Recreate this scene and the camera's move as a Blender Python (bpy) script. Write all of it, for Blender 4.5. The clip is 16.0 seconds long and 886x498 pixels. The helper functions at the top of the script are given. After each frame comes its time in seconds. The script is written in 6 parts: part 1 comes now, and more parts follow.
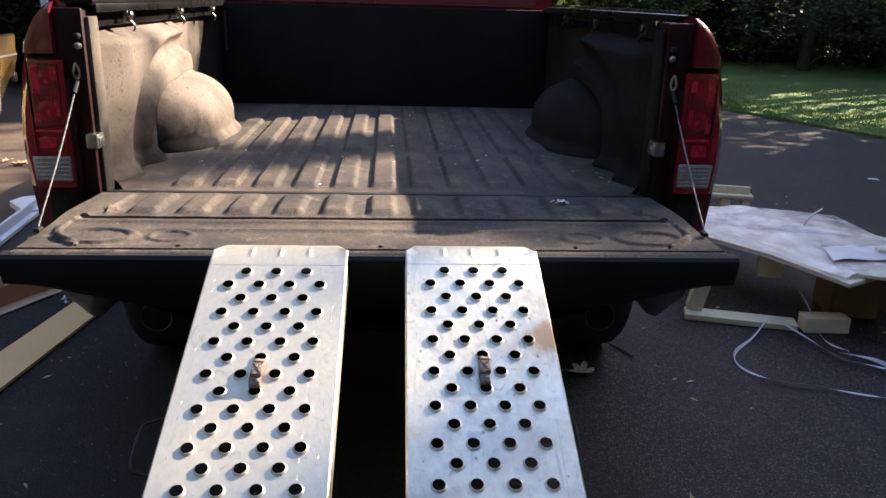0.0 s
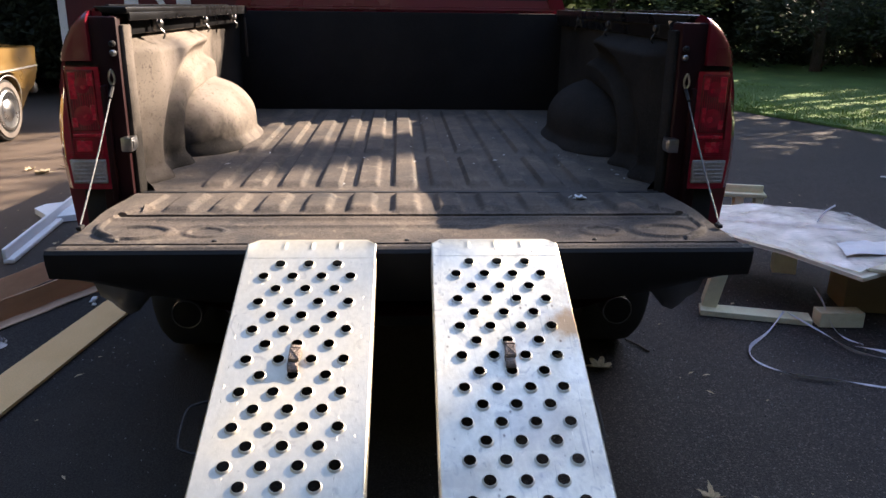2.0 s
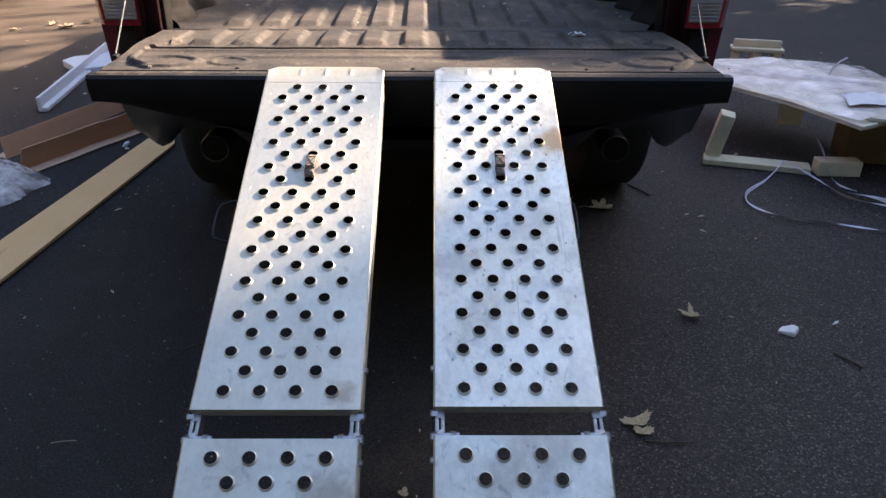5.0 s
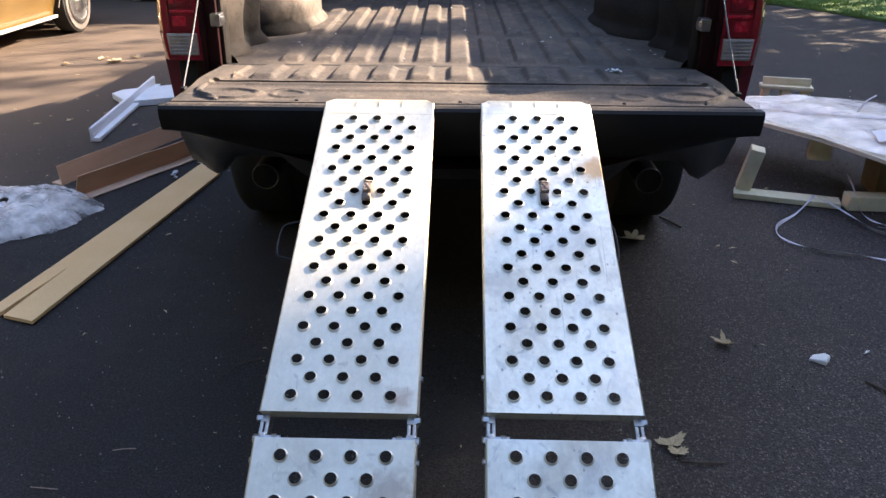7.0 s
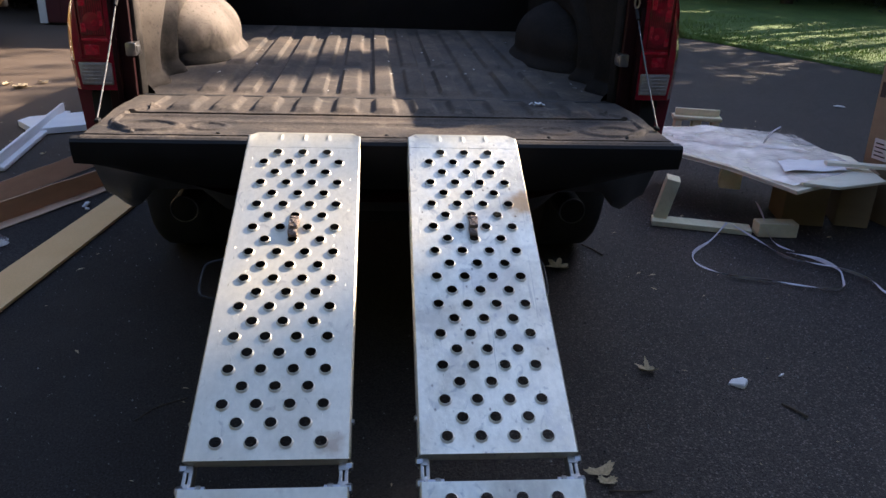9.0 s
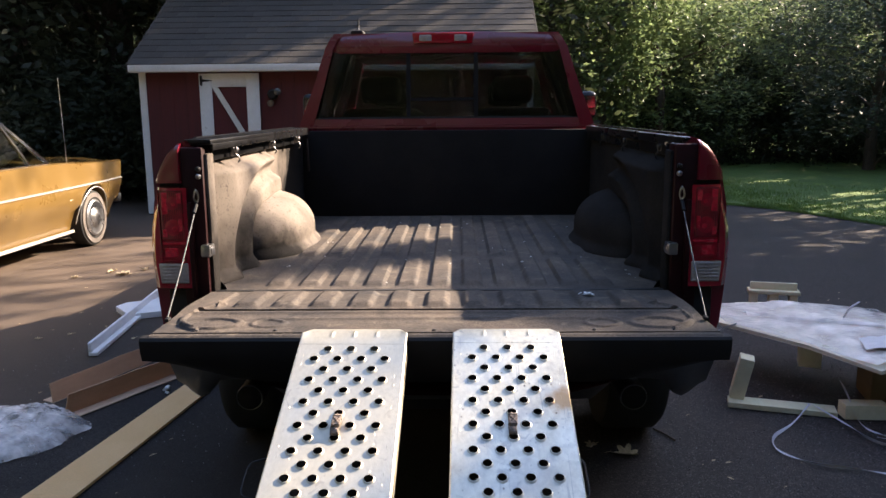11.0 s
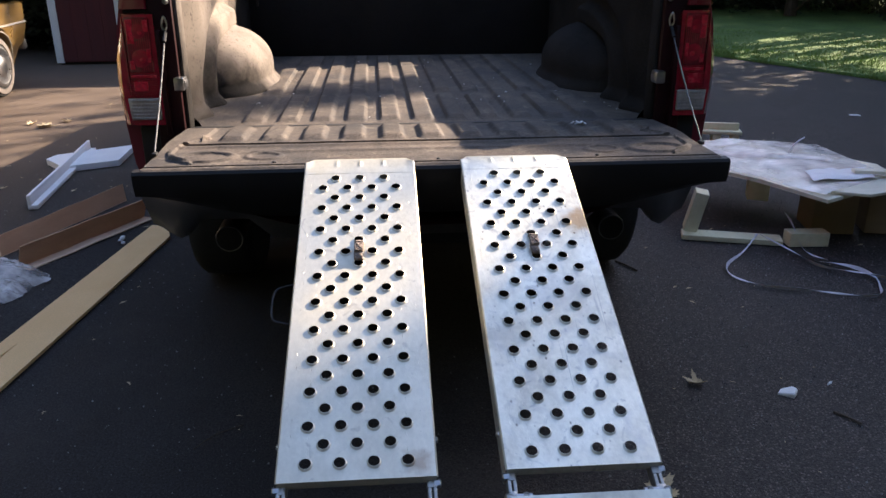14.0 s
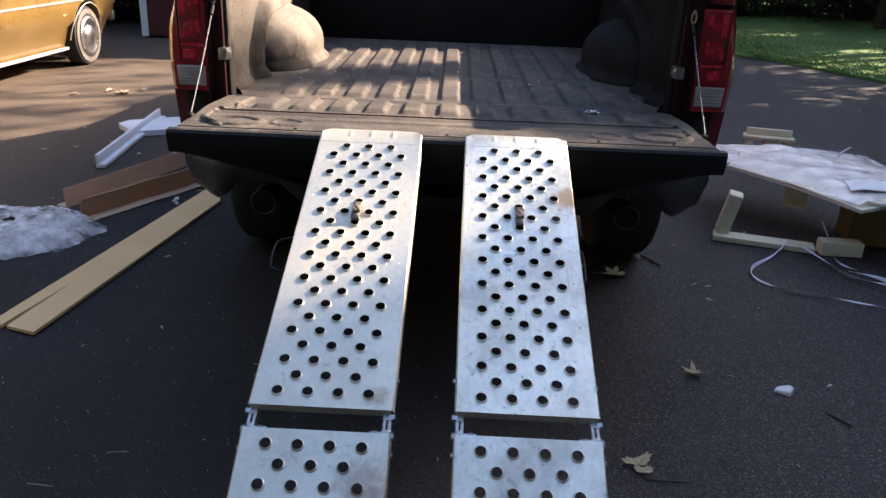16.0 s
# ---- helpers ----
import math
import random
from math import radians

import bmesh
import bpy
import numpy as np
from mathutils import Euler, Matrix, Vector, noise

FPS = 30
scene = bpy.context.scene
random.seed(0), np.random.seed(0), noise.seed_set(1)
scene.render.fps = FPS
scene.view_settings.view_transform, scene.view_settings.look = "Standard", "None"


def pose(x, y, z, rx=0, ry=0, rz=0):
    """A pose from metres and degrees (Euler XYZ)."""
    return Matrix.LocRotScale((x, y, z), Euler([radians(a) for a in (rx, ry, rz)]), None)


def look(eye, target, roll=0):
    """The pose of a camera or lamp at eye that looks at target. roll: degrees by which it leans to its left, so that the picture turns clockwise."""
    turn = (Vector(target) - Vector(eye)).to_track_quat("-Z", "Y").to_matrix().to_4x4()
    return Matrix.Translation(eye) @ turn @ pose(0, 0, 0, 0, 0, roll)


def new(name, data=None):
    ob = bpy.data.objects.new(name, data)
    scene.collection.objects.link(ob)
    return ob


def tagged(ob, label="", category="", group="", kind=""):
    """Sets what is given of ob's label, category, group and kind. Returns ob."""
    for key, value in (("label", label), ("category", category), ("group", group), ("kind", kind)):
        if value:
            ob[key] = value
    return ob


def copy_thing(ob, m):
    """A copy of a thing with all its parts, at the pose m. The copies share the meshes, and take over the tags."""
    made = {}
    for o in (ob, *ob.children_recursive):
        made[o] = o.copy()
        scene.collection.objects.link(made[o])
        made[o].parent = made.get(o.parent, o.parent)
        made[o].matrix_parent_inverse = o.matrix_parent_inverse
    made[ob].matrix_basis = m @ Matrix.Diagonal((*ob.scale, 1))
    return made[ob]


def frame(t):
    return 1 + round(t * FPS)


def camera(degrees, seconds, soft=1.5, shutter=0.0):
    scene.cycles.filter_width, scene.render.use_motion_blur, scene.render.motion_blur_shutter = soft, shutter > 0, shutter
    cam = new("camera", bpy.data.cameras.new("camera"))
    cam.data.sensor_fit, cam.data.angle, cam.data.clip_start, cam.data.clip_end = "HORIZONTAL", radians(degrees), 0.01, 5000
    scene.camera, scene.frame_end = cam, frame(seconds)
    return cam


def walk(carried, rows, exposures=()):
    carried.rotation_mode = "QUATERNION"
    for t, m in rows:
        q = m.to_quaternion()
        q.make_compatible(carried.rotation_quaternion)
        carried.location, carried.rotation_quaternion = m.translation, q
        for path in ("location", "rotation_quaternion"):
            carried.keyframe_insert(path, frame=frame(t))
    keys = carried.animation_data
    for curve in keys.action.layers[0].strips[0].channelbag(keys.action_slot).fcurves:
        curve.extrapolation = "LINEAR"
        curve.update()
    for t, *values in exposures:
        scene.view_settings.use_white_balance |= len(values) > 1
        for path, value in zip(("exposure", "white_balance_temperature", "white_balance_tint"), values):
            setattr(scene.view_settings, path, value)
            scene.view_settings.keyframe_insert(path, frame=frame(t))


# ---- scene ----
cam = camera(59.4, 16.0)
PATH = [
    (0, (0.016, -1.594, 1.419), (0.157, 0.305, 0.805), 1.6),
    (0.5, (-0.003, -1.612, 1.414), (0.117, 0.272, 0.755), 1.5),
    (1, (-0.01, -1.653, 1.411), (0.064, 0.235, 0.756), 1.3),
    (1.5, (-0.019, -1.674, 1.416), (0.076, 0.237, 0.834), -0.5),
    (2, (-0.016, -1.669, 1.412), (0.094, 0.236, 0.812), 0.7),
    (2.5, (0.006, -1.629, 1.399), (0.122, 0.255, 0.737), 0.8),
    (3, (0.011, -1.621, 1.381), (0.111, 0.205, 0.57), 0.7),
    (3.5, (0.006, -1.667, 1.386), (0.039, 0.144, 0.539), -0.3),
    (3.7, (-0.012, -1.689, 1.375), (0.038, 0.117, 0.517), -0.1),
    (5.8, (0.047, -1.979, 1.378), (0.099, -0.209, 0.449), 1.1),
    (6, (0.041, -1.984, 1.377), (0.112, -0.219, 0.44), 1.2),
    (6.5, (0.021, -2.013, 1.38), (0.036, -0.267, 0.404), 1.7),
    (7, (-0.025, -2.007, 1.396), (-0.041, -0.188, 0.567), 0.5),
    (7.5, (-0.159, -2.001, 1.413), (-0.065, -0.114, 0.758), 0.3),
    (8, (-0.206, -1.999, 1.415), (0.035, -0.108, 0.811), 2.7),
    (8.5, (-0.169, -1.985, 1.399), (0.145, -0.15, 0.667), 4.1),
    (9, (-0.039, -1.98, 1.409), (0.143, -0.141, 0.644), 2.2),
    (9.5, (0.036, -2.006, 1.445), (0.071, -0.099, 0.842), 0.4),
    (10, (0.045, -2.025, 1.474), (0.008, -0.077, 1.022), -0.4),
    (10.2, (0.053, -2.011, 1.488), (0.008, -0.054, 1.075), -0.5),
    (12.3, (0.073, -2.015, 1.471), (0.05, -0.043, 1.138), -0.4),
    (12.5, (0.065, -2.015, 1.461), (0.044, -0.049, 1.097), -0.4),
    (13, (0.027, -2.021, 1.42), (0.023, -0.09, 0.901), -1.5),
    (13.5, (-0.091, -1.999, 1.412), (-0.027, -0.097, 0.799), -1.6),
    (14, (-0.165, -1.999, 1.409), (-0.004, -0.136, 0.7), -0.1),
    (14.5, (-0.169, -2.008, 1.432), (0.062, -0.126, 0.795), 0.8),
    (15, (-0.095, -2.047, 1.434), (0.143, -0.149, 0.848), 1.3),
    (15.5, (-0.006, -2.13, 1.402), (0.138, -0.247, 0.743), 2.5),
    (16, (0.013, -2.162, 1.401), (0.004, -0.299, 0.674), 2.4),
]
EXPOSURE = [(0, 2.05, 6370, 17), (1, 2.2, 6370, 17), (3, 2.1, 6320, 17), (6, 2.43, 6520, 17), (7, 2.6, 6470, 17), (8, 2.1, 6270, 17), (9, 1.85, 6220, 17), (10, 2.15, 6420, 17), (12.5, 2.05, 6420, 17), (13.5, 2.18, 6320, 17), (14.5, 1.88, 6270, 17), (15, 1.84, 6270, 17), (15.5, 1.5, 6320, 17), (16, 2.22, 6420, 17)]
walk(cam, [(t, look(eye, target, roll)) for t, eye, target, roll in PATH], EXPOSURE)

# ---- light ----
SUN = Vector((0.77, 0.46, 0.52)).normalized()
world = bpy.data.worlds.new("sky")
scene.world = world
world.use_nodes = True
wn = world.node_tree
sky = wn.nodes.new("ShaderNodeTexSky")
sky.sky_type = "NISHITA"
sky.sun_disc = False
sky.sun_elevation = math.asin(SUN.z)
sky.sun_rotation = math.atan2(SUN.x, SUN.y)
bg = wn.nodes["Background"]
bg.inputs["Strength"].default_value = 0.122
wn.links.new(sky.outputs[0], bg.inputs["Color"])
sun_data = bpy.data.lights.new("sun", "SUN")
sun_data.energy = 4.8
sun_data.angle = radians(0.55)
sun_data.color = (1.0, 0.835, 0.62)
sun_lamp = new("sun", sun_data)
sun_lamp.matrix_world = look(SUN * 40, (0, 0, 0))


# ---- materials ----
def surf(name, c1, c2, scale=8.0, rough=0.6, metal=0.0, bump=0.15, bscale=120.0, fine=0.25, spots=None, coat=0.0,
         stretch=(1, 1, 1), rough2=None, spec=0.5, trans=0.0, contrast=(0.35, 0.65), rnd=0.0, fleck=None):
    """Principled material with two scales of colour variation, roughness variation and fine relief."""
    m = bpy.data.materials.new(name)
    m.use_nodes = True
    t = m.node_tree
    n, l = t.nodes, t.links
    p = n["Principled BSDF"]
    co = n.new("ShaderNodeTexCoord")
    mp = n.new("ShaderNodeMapping")
    mp.inputs["Scale"].default_value = stretch
    l.new(co.outputs["Object"], mp.inputs[0])

    def noise_tex(s, detail=4.0, r=0.6):
        q = n.new("ShaderNodeTexNoise")
        q.inputs["Scale"].default_value = s
        q.inputs["Detail"].default_value = detail
        q.inputs["Roughness"].default_value = r
        l.new(mp.outputs[0], q.inputs["Vector"])
        return q

    def ramp(src, a, b):
        q = n.new("ShaderNodeMapRange")
        q.inputs["From Min"].default_value, q.inputs["From Max"].default_value = a, b
        l.new(src, q.inputs["Value"])
        return q.outputs[0]

    def mix(fac, a, b, mode="MIX"):
        q = n.new("ShaderNodeMix")
        q.data_type, q.blend_type = "RGBA", mode
        for sock, v in ((q.inputs[0], fac), (q.inputs[6], a), (q.inputs[7], b)):
            if isinstance(v, bpy.types.NodeSocket):
                l.new(v, sock)
            elif isinstance(v, tuple):
                sock.default_value = (*v, 1)
            else:
                sock.default_value = v
        return q.outputs[2]

    big, small = noise_tex(scale), noise_tex(bscale, 3.0)
    col = mix(ramp(big.outputs[0], *contrast), c1, c2)
    tint = mix(ramp(small.outputs[0], 0.3, 0.7), (1 - fine,) * 3, (1 + fine,) * 3)
    col = mix(1.0, col, tint, "MULTIPLY")
    if spots:
        sc, colour, lo, hi = spots
        s = noise_tex(sc, 5.0, 0.7)
        col = mix(ramp(s.outputs[0], lo, hi), col, colour)
    if fleck:
        sc, colour, lo, hi = fleck
        v = n.new("ShaderNodeTexVoronoi")
        v.inputs["Scale"].default_value = sc
        l.new(mp.outputs[0], v.inputs["Vector"])
        pick = n.new("ShaderNodeSeparateColor")
        l.new(v.outputs["Color"], pick.inputs[0])
        both = n.new("ShaderNodeMath")
        both.operation = "MULTIPLY"
        l.new(ramp(v.outputs["Distance"], hi, lo), both.inputs[0])
        l.new(ramp(pick.outputs[0], 0.45, 0.95), both.inputs[1])
        col = mix(both.outputs[0], col, colour)
    if rnd:
        oi = n.new("ShaderNodeObjectInfo")
        k = ramp(oi.outputs["Random"], 0, 1)
        col = mix(1.0, col, mix(k, (1 - rnd,) * 3, (1 + rnd,) * 3), "MULTIPLY")
    l.new(col, p.inputs["Base Color"])
    r2 = rough2 if rough2 is not None else min(1.0, rough + 0.12)
    rr = n.new("ShaderNodeMapRange")
    rr.inputs["From Min"].default_value, rr.inputs["From Max"].default_value = 0.3, 0.7
    rr.inputs["To Min"].default_value, rr.inputs["To Max"].default_value = rough, r2
    l.new(big.outputs[0], rr.inputs["Value"])
    l.new(rr.outputs[0], p.inputs["Roughness"])
    p.inputs["Metallic"].default_value = metal
    p.inputs["Specular IOR Level"].default_value = spec
    p.inputs["Coat Weight"].default_value = coat
    p.inputs["Coat Roughness"].default_value = 0.06
    p.inputs["Transmission Weight"].default_value = trans
    if bump:
        b = n.new("ShaderNodeBump")
        b.inputs["Strength"].default_value = bump
        b.inputs["Distance"].default_value = 0.004
        l.new(small.outputs[0], b.inputs["Height"])
        l.new(b.outputs[0], p.inputs["Normal"])
    return m


ASPHALT = surf("asphalt", (0.0255, 0.0205, 0.0178), (0.043, 0.0360, 0.0318), 1.3, 0.74, 0, 1.0, 150, 0.75,
               spots=(0.9, (0.060, 0.050, 0.043), 0.56, 0.82), fleck=(170, (0.085, 0.081, 0.078), 0.10, 0.42), spec=0.3)


def sunlit_tone_over(m, colour, y0, y1, most):
    """Tan paling towards the parked car in uneven drifts: sunlight put into the colour."""
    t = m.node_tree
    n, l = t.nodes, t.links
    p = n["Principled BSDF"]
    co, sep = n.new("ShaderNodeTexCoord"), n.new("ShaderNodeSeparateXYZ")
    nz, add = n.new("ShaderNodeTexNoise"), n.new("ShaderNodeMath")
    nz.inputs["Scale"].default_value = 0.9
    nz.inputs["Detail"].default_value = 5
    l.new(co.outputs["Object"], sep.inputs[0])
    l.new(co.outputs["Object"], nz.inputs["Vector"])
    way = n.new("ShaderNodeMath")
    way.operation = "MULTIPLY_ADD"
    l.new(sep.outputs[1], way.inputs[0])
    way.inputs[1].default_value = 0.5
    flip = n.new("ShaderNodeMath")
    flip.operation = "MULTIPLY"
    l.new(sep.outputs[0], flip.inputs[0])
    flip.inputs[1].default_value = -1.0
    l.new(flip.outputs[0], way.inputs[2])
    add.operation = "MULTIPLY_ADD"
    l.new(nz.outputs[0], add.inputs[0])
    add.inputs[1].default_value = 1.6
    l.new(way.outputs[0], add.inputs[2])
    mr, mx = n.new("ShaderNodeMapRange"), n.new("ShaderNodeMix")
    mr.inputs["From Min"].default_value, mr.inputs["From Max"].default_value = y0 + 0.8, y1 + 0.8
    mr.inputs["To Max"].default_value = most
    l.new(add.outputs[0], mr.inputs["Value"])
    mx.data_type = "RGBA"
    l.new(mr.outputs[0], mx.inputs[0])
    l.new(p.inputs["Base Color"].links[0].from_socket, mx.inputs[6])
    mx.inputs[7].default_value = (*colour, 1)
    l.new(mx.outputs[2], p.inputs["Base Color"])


def worn_stone(m, x0, x1, scale, colour, most):
    """Pale stone of the mix showing through where the surface is worn, more so beside the packaging."""
    t = m.node_tree
    n, l = t.nodes, t.links
    p = n["Principled BSDF"]
    co, sep = n.new("ShaderNodeTexCoord"), n.new("ShaderNodeSeparateXYZ")
    l.new(co.outputs["Object"], sep.inputs[0])
    nz = n.new("ShaderNodeTexNoise")
    nz.inputs["Scale"].default_value = 2.2
    nz.inputs["Detail"].default_value = 5
    l.new(co.outputs["Object"], nz.inputs["Vector"])
    add = n.new("ShaderNodeMath")
    add.operation = "MULTIPLY_ADD"
    l.new(nz.outputs[0], add.inputs[0])
    add.inputs[1].default_value = 1.4
    l.new(sep.outputs[0], add.inputs[2])
    where = n.new("ShaderNodeMapRange")
    where.inputs["From Min"].default_value, where.inputs["From Max"].default_value = x0 + 0.7, x1 + 0.7
    where.inputs["To Max"].default_value = most
    l.new(add.outputs[0], where.inputs["Value"])
    v = n.new("ShaderNodeTexVoronoi")
    v.inputs["Scale"].default_value = scale
    l.new(co.outputs["Object"], v.inputs["Vector"])
    pick = n.new("ShaderNodeSeparateColor")
    l.new(v.outputs["Color"], pick.inputs[0])
    chip, some = n.new("ShaderNodeMapRange"), n.new("ShaderNodeMapRange")
    chip.inputs["From Min"].default_value, chip.inputs["From Max"].default_value = 0.55, 0.25
    l.new(v.outputs["Distance"], chip.inputs["Value"])
    some.inputs["From Min"].default_value, some.inputs["From Max"].default_value = 0.48, 1.0
    l.new(pick.outputs[0], some.inputs["Value"])
    fac = where.outputs[0]
    for other in (chip.outputs[0], some.outputs[0]):
        k = n.new("ShaderNodeMath")
        k.operation = "MULTIPLY"
        l.new(fac, k.inputs[0])
        l.new(other, k.inputs[1])
        fac = k.outputs[0]
    mx = n.new("ShaderNodeMix")
    mx.data_type = "RGBA"
    l.new(fac, mx.inputs[0])
    l.new(p.inputs["Base Color"].links[0].from_socket, mx.inputs[6])
    mx.inputs[7].default_value = (*colour, 1)
    l.new(mx.outputs[2], p.inputs["Base Color"])


worn_stone(ASPHALT, 0.1, 0.9, 120, (0.30, 0.245, 0.215), 0.52)
# Paler tone stands in for the sunlit ground by the car.
sunlit_tone_over(ASPHALT, (0.30, 0.215, 0.15), 2.6, 5.4, 0.31)
GRASS = surf("grass_blades", (0.115, 0.20, 0.035), (0.20, 0.30, 0.06), 2.0, 0.6, 0, 0, 30, 0.3)
SOIL = surf("lawn_soil", (0.07, 0.125, 0.026), (0.11, 0.18, 0.04), 1.5, 0.9, 0, 0.6, 60, 0.4)
RED = surf("red_paint", (0.155, 0.0052, 0.016), (0.18, 0.007, 0.020), 3, 0.24, 0.15, 0.02, 300, 0.06, coat=1.0)
# Body red with the shade of jambs and tailgate underside put into it.
RED_SHADED = surf("shaded_red_paint", (0.022, 0.0022, 0.004), (0.014, 0.002, 0.003), 9, 0.5, 0, 0.03, 200, 0.1, coat=0.08, spec=0.2)
LINER = surf("dusty_bed_liner", (0.046, 0.042, 0.040), (0.125, 0.100, 0.079), 5, 0.72, 0, 0.5, 240, 0.45,
             spots=(14, (0.21, 0.175, 0.135), 0.56, 0.78), contrast=(0.3, 0.7), spec=0.22)
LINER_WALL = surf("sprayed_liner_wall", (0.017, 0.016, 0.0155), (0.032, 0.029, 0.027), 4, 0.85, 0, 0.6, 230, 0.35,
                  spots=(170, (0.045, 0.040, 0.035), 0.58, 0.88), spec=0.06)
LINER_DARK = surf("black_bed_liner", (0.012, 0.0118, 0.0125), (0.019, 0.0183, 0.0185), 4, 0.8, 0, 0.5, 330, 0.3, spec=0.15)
GLOSS_BLACK = surf("glossy_black_plastic", (0.007, 0.007, 0.008), (0.011, 0.011, 0.012), 7, 0.24, 0, 0.03, 300, 0.15, spec=0.3)
BLACK = surf("black_plastic", (0.010, 0.010, 0.011), (0.016, 0.016, 0.017), 7, 0.55, 0, 0.12, 400, 0.15, spec=0.3)
GREY_BUMP = surf("dark_grey_bumper", (0.045, 0.046, 0.05), (0.07, 0.07, 0.074), 5, 0.38, 0.2, 0.03, 200, 0.12, coat=0.3)
RUBBER = surf("tyre_rubber", (0.014, 0.014, 0.014), (0.026, 0.025, 0.024), 12, 0.8, 0, 0.3, 180, 0.2)
STEEL = surf("bright_steel", (0.55, 0.55, 0.56), (0.42, 0.42, 0.43), 20, 0.25, 1.0, 0.05, 200, 0.1)
CABLE = surf("steel_cable", (0.16, 0.16, 0.16), (0.10, 0.10, 0.10), 60, 0.5, 0.7, 0.4, 500, 0.3)
RIM = surf("dull_dark_steel", (0.20, 0.20, 0.205), (0.13, 0.13, 0.135), 20, 0.35, 1.0, 0.05, 200, 0.1)
CHROME = surf("chrome", (0.75, 0.75, 0.76), (0.66, 0.66, 0.67), 20, 0.07, 1.0, 0.0, 200, 0.05)
ALU = surf("ramp_aluminium", (0.665, 0.62, 0.50), (0.58, 0.545, 0.445), 6, 0.36, 0.76, 0.10, 90, 0.06, rough2=0.58,
           spots=(13, (0.47, 0.41, 0.33), 0.62, 0.80), stretch=(1, 0.55, 1), fleck=(45, (0.33, 0.30, 0.27), 0.0, 0.05))
ALU_WORN = surf("scuffed_ramp_aluminium", (0.72, 0.695, 0.585), (0.60, 0.58, 0.49), 9, 0.34, 0.82, 0.12, 90, 0.08, rough2=0.6,
                spots=(9, (0.46, 0.43, 0.38), 0.60, 0.78), stretch=(1, 0.6, 1), fleck=(60, (0.10, 0.09, 0.08), 0.05, 0.20))


def stain_or_sunlit_at(m, point, radius, colour, most, grain=38):
    """A ragged patch round one point: a stain, or sunlight put into the colour."""
    t = m.node_tree
    n, l = t.nodes, t.links
    p = n["Principled BSDF"]
    co, dist, nz = n.new("ShaderNodeTexCoord"), n.new("ShaderNodeVectorMath"), n.new("ShaderNodeTexNoise")
    dist.operation = "DISTANCE"
    dist.inputs[1].default_value = point
    l.new(co.outputs["Object"], dist.inputs[0])
    l.new(co.outputs["Object"], nz.inputs["Vector"])
    nz.inputs["Scale"].default_value = grain
    nz.inputs["Detail"].default_value = 5
    add = n.new("ShaderNodeMath")
    add.operation = "MULTIPLY_ADD"
    l.new(nz.outputs[0], add.inputs[0])
    add.inputs[1].default_value = radius * 1.6
    l.new(dist.outputs["Value"], add.inputs[2])
    mr, mx = n.new("ShaderNodeMapRange"), n.new("ShaderNodeMix")
    mr.inputs["From Min"].default_value, mr.inputs["From Max"].default_value = radius * 1.9, radius * 1.2
    mr.inputs["To Max"].default_value = most
    l.new(add.outputs[0], mr.inputs["Value"])
    mx.data_type = "RGBA"
    l.new(mr.outputs[0], mx.inputs[0])
    l.new(p.inputs["Base Color"].links[0].from_socket, mx.inputs[6])
    mx.inputs[7].default_value = (*colour, 1)
    l.new(mx.outputs[2], p.inputs["Base Color"])


def scuffs(m, scale, colour, lo, hi, most, stretch):
    """Small rubbed marks scattered over the metal."""
    t = m.node_tree
    n, l = t.nodes, t.links
    p = n["Principled BSDF"]
    co, mp, nz = n.new("ShaderNodeTexCoord"), n.new("ShaderNodeMapping"), n.new("ShaderNodeTexNoise")
    mp.inputs["Scale"].default_value = stretch
    l.new(co.outputs["Object"], mp.inputs[0])
    l.new(mp.outputs[0], nz.inputs["Vector"])
    nz.inputs["Scale"].default_value = scale
    nz.inputs["Detail"].default_value = 4
    nz.inputs["Distortion"].default_value = 1.2
    mr, mx = n.new("ShaderNodeMapRange"), n.new("ShaderNodeMix")
    mr.inputs["From Min"].default_value, mr.inputs["From Max"].default_value = lo, hi
    mr.inputs["To Max"].default_value = most
    l.new(nz.outputs[0], mr.inputs["Value"])
    mx.data_type = "RGBA"
    l.new(mr.outputs[0], mx.inputs[0])
    l.new(p.inputs["Base Color"].links[0].from_socket, mx.inputs[6])
    mx.inputs[7].default_value = (*colour, 1)
    l.new(mx.outputs[2], p.inputs["Base Color"])


scuffs(ALU_WORN, 34, (0.30, 0.31, 0.31), 0.60, 0.70, 0.55, (1, 0.8, 0.8))
scuffs(ALU_WORN, 11, (0.38, 0.39, 0.40), 0.56, 0.70, 0.42, (1, 0.8, 0.8))
scuffs(ALU_WORN, 5, (0.36, 0.36, 0.34), 0.66, 0.70, 0.55, (14, 0.5, 0.5))
scuffs(ALU, 30, (0.36, 0.33, 0.28), 0.64, 0.72, 0.5, (1, 0.8, 0.8))
scuffs(LINER, 7, (0.030, 0.028, 0.027), 0.54, 0.74, 0.6, (1, 0.4, 1))
scuffs(LINER, 70, (0.024, 0.022, 0.021), 0.58, 0.72, 0.6, (1, 1, 1))
scuffs(LINER, 46, (0.19, 0.155, 0.125), 0.62, 0.74, 0.5, (1, 0.7, 1))
# Dusty pale patches on the left bed wall hold its sunlight in the colour.
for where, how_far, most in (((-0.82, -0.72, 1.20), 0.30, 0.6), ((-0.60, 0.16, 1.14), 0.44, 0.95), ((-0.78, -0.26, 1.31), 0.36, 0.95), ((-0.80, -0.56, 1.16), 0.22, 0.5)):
    stain_or_sunlit_at(LINER_WALL, where, how_far, (0.25, 0.212, 0.180), most, 5)
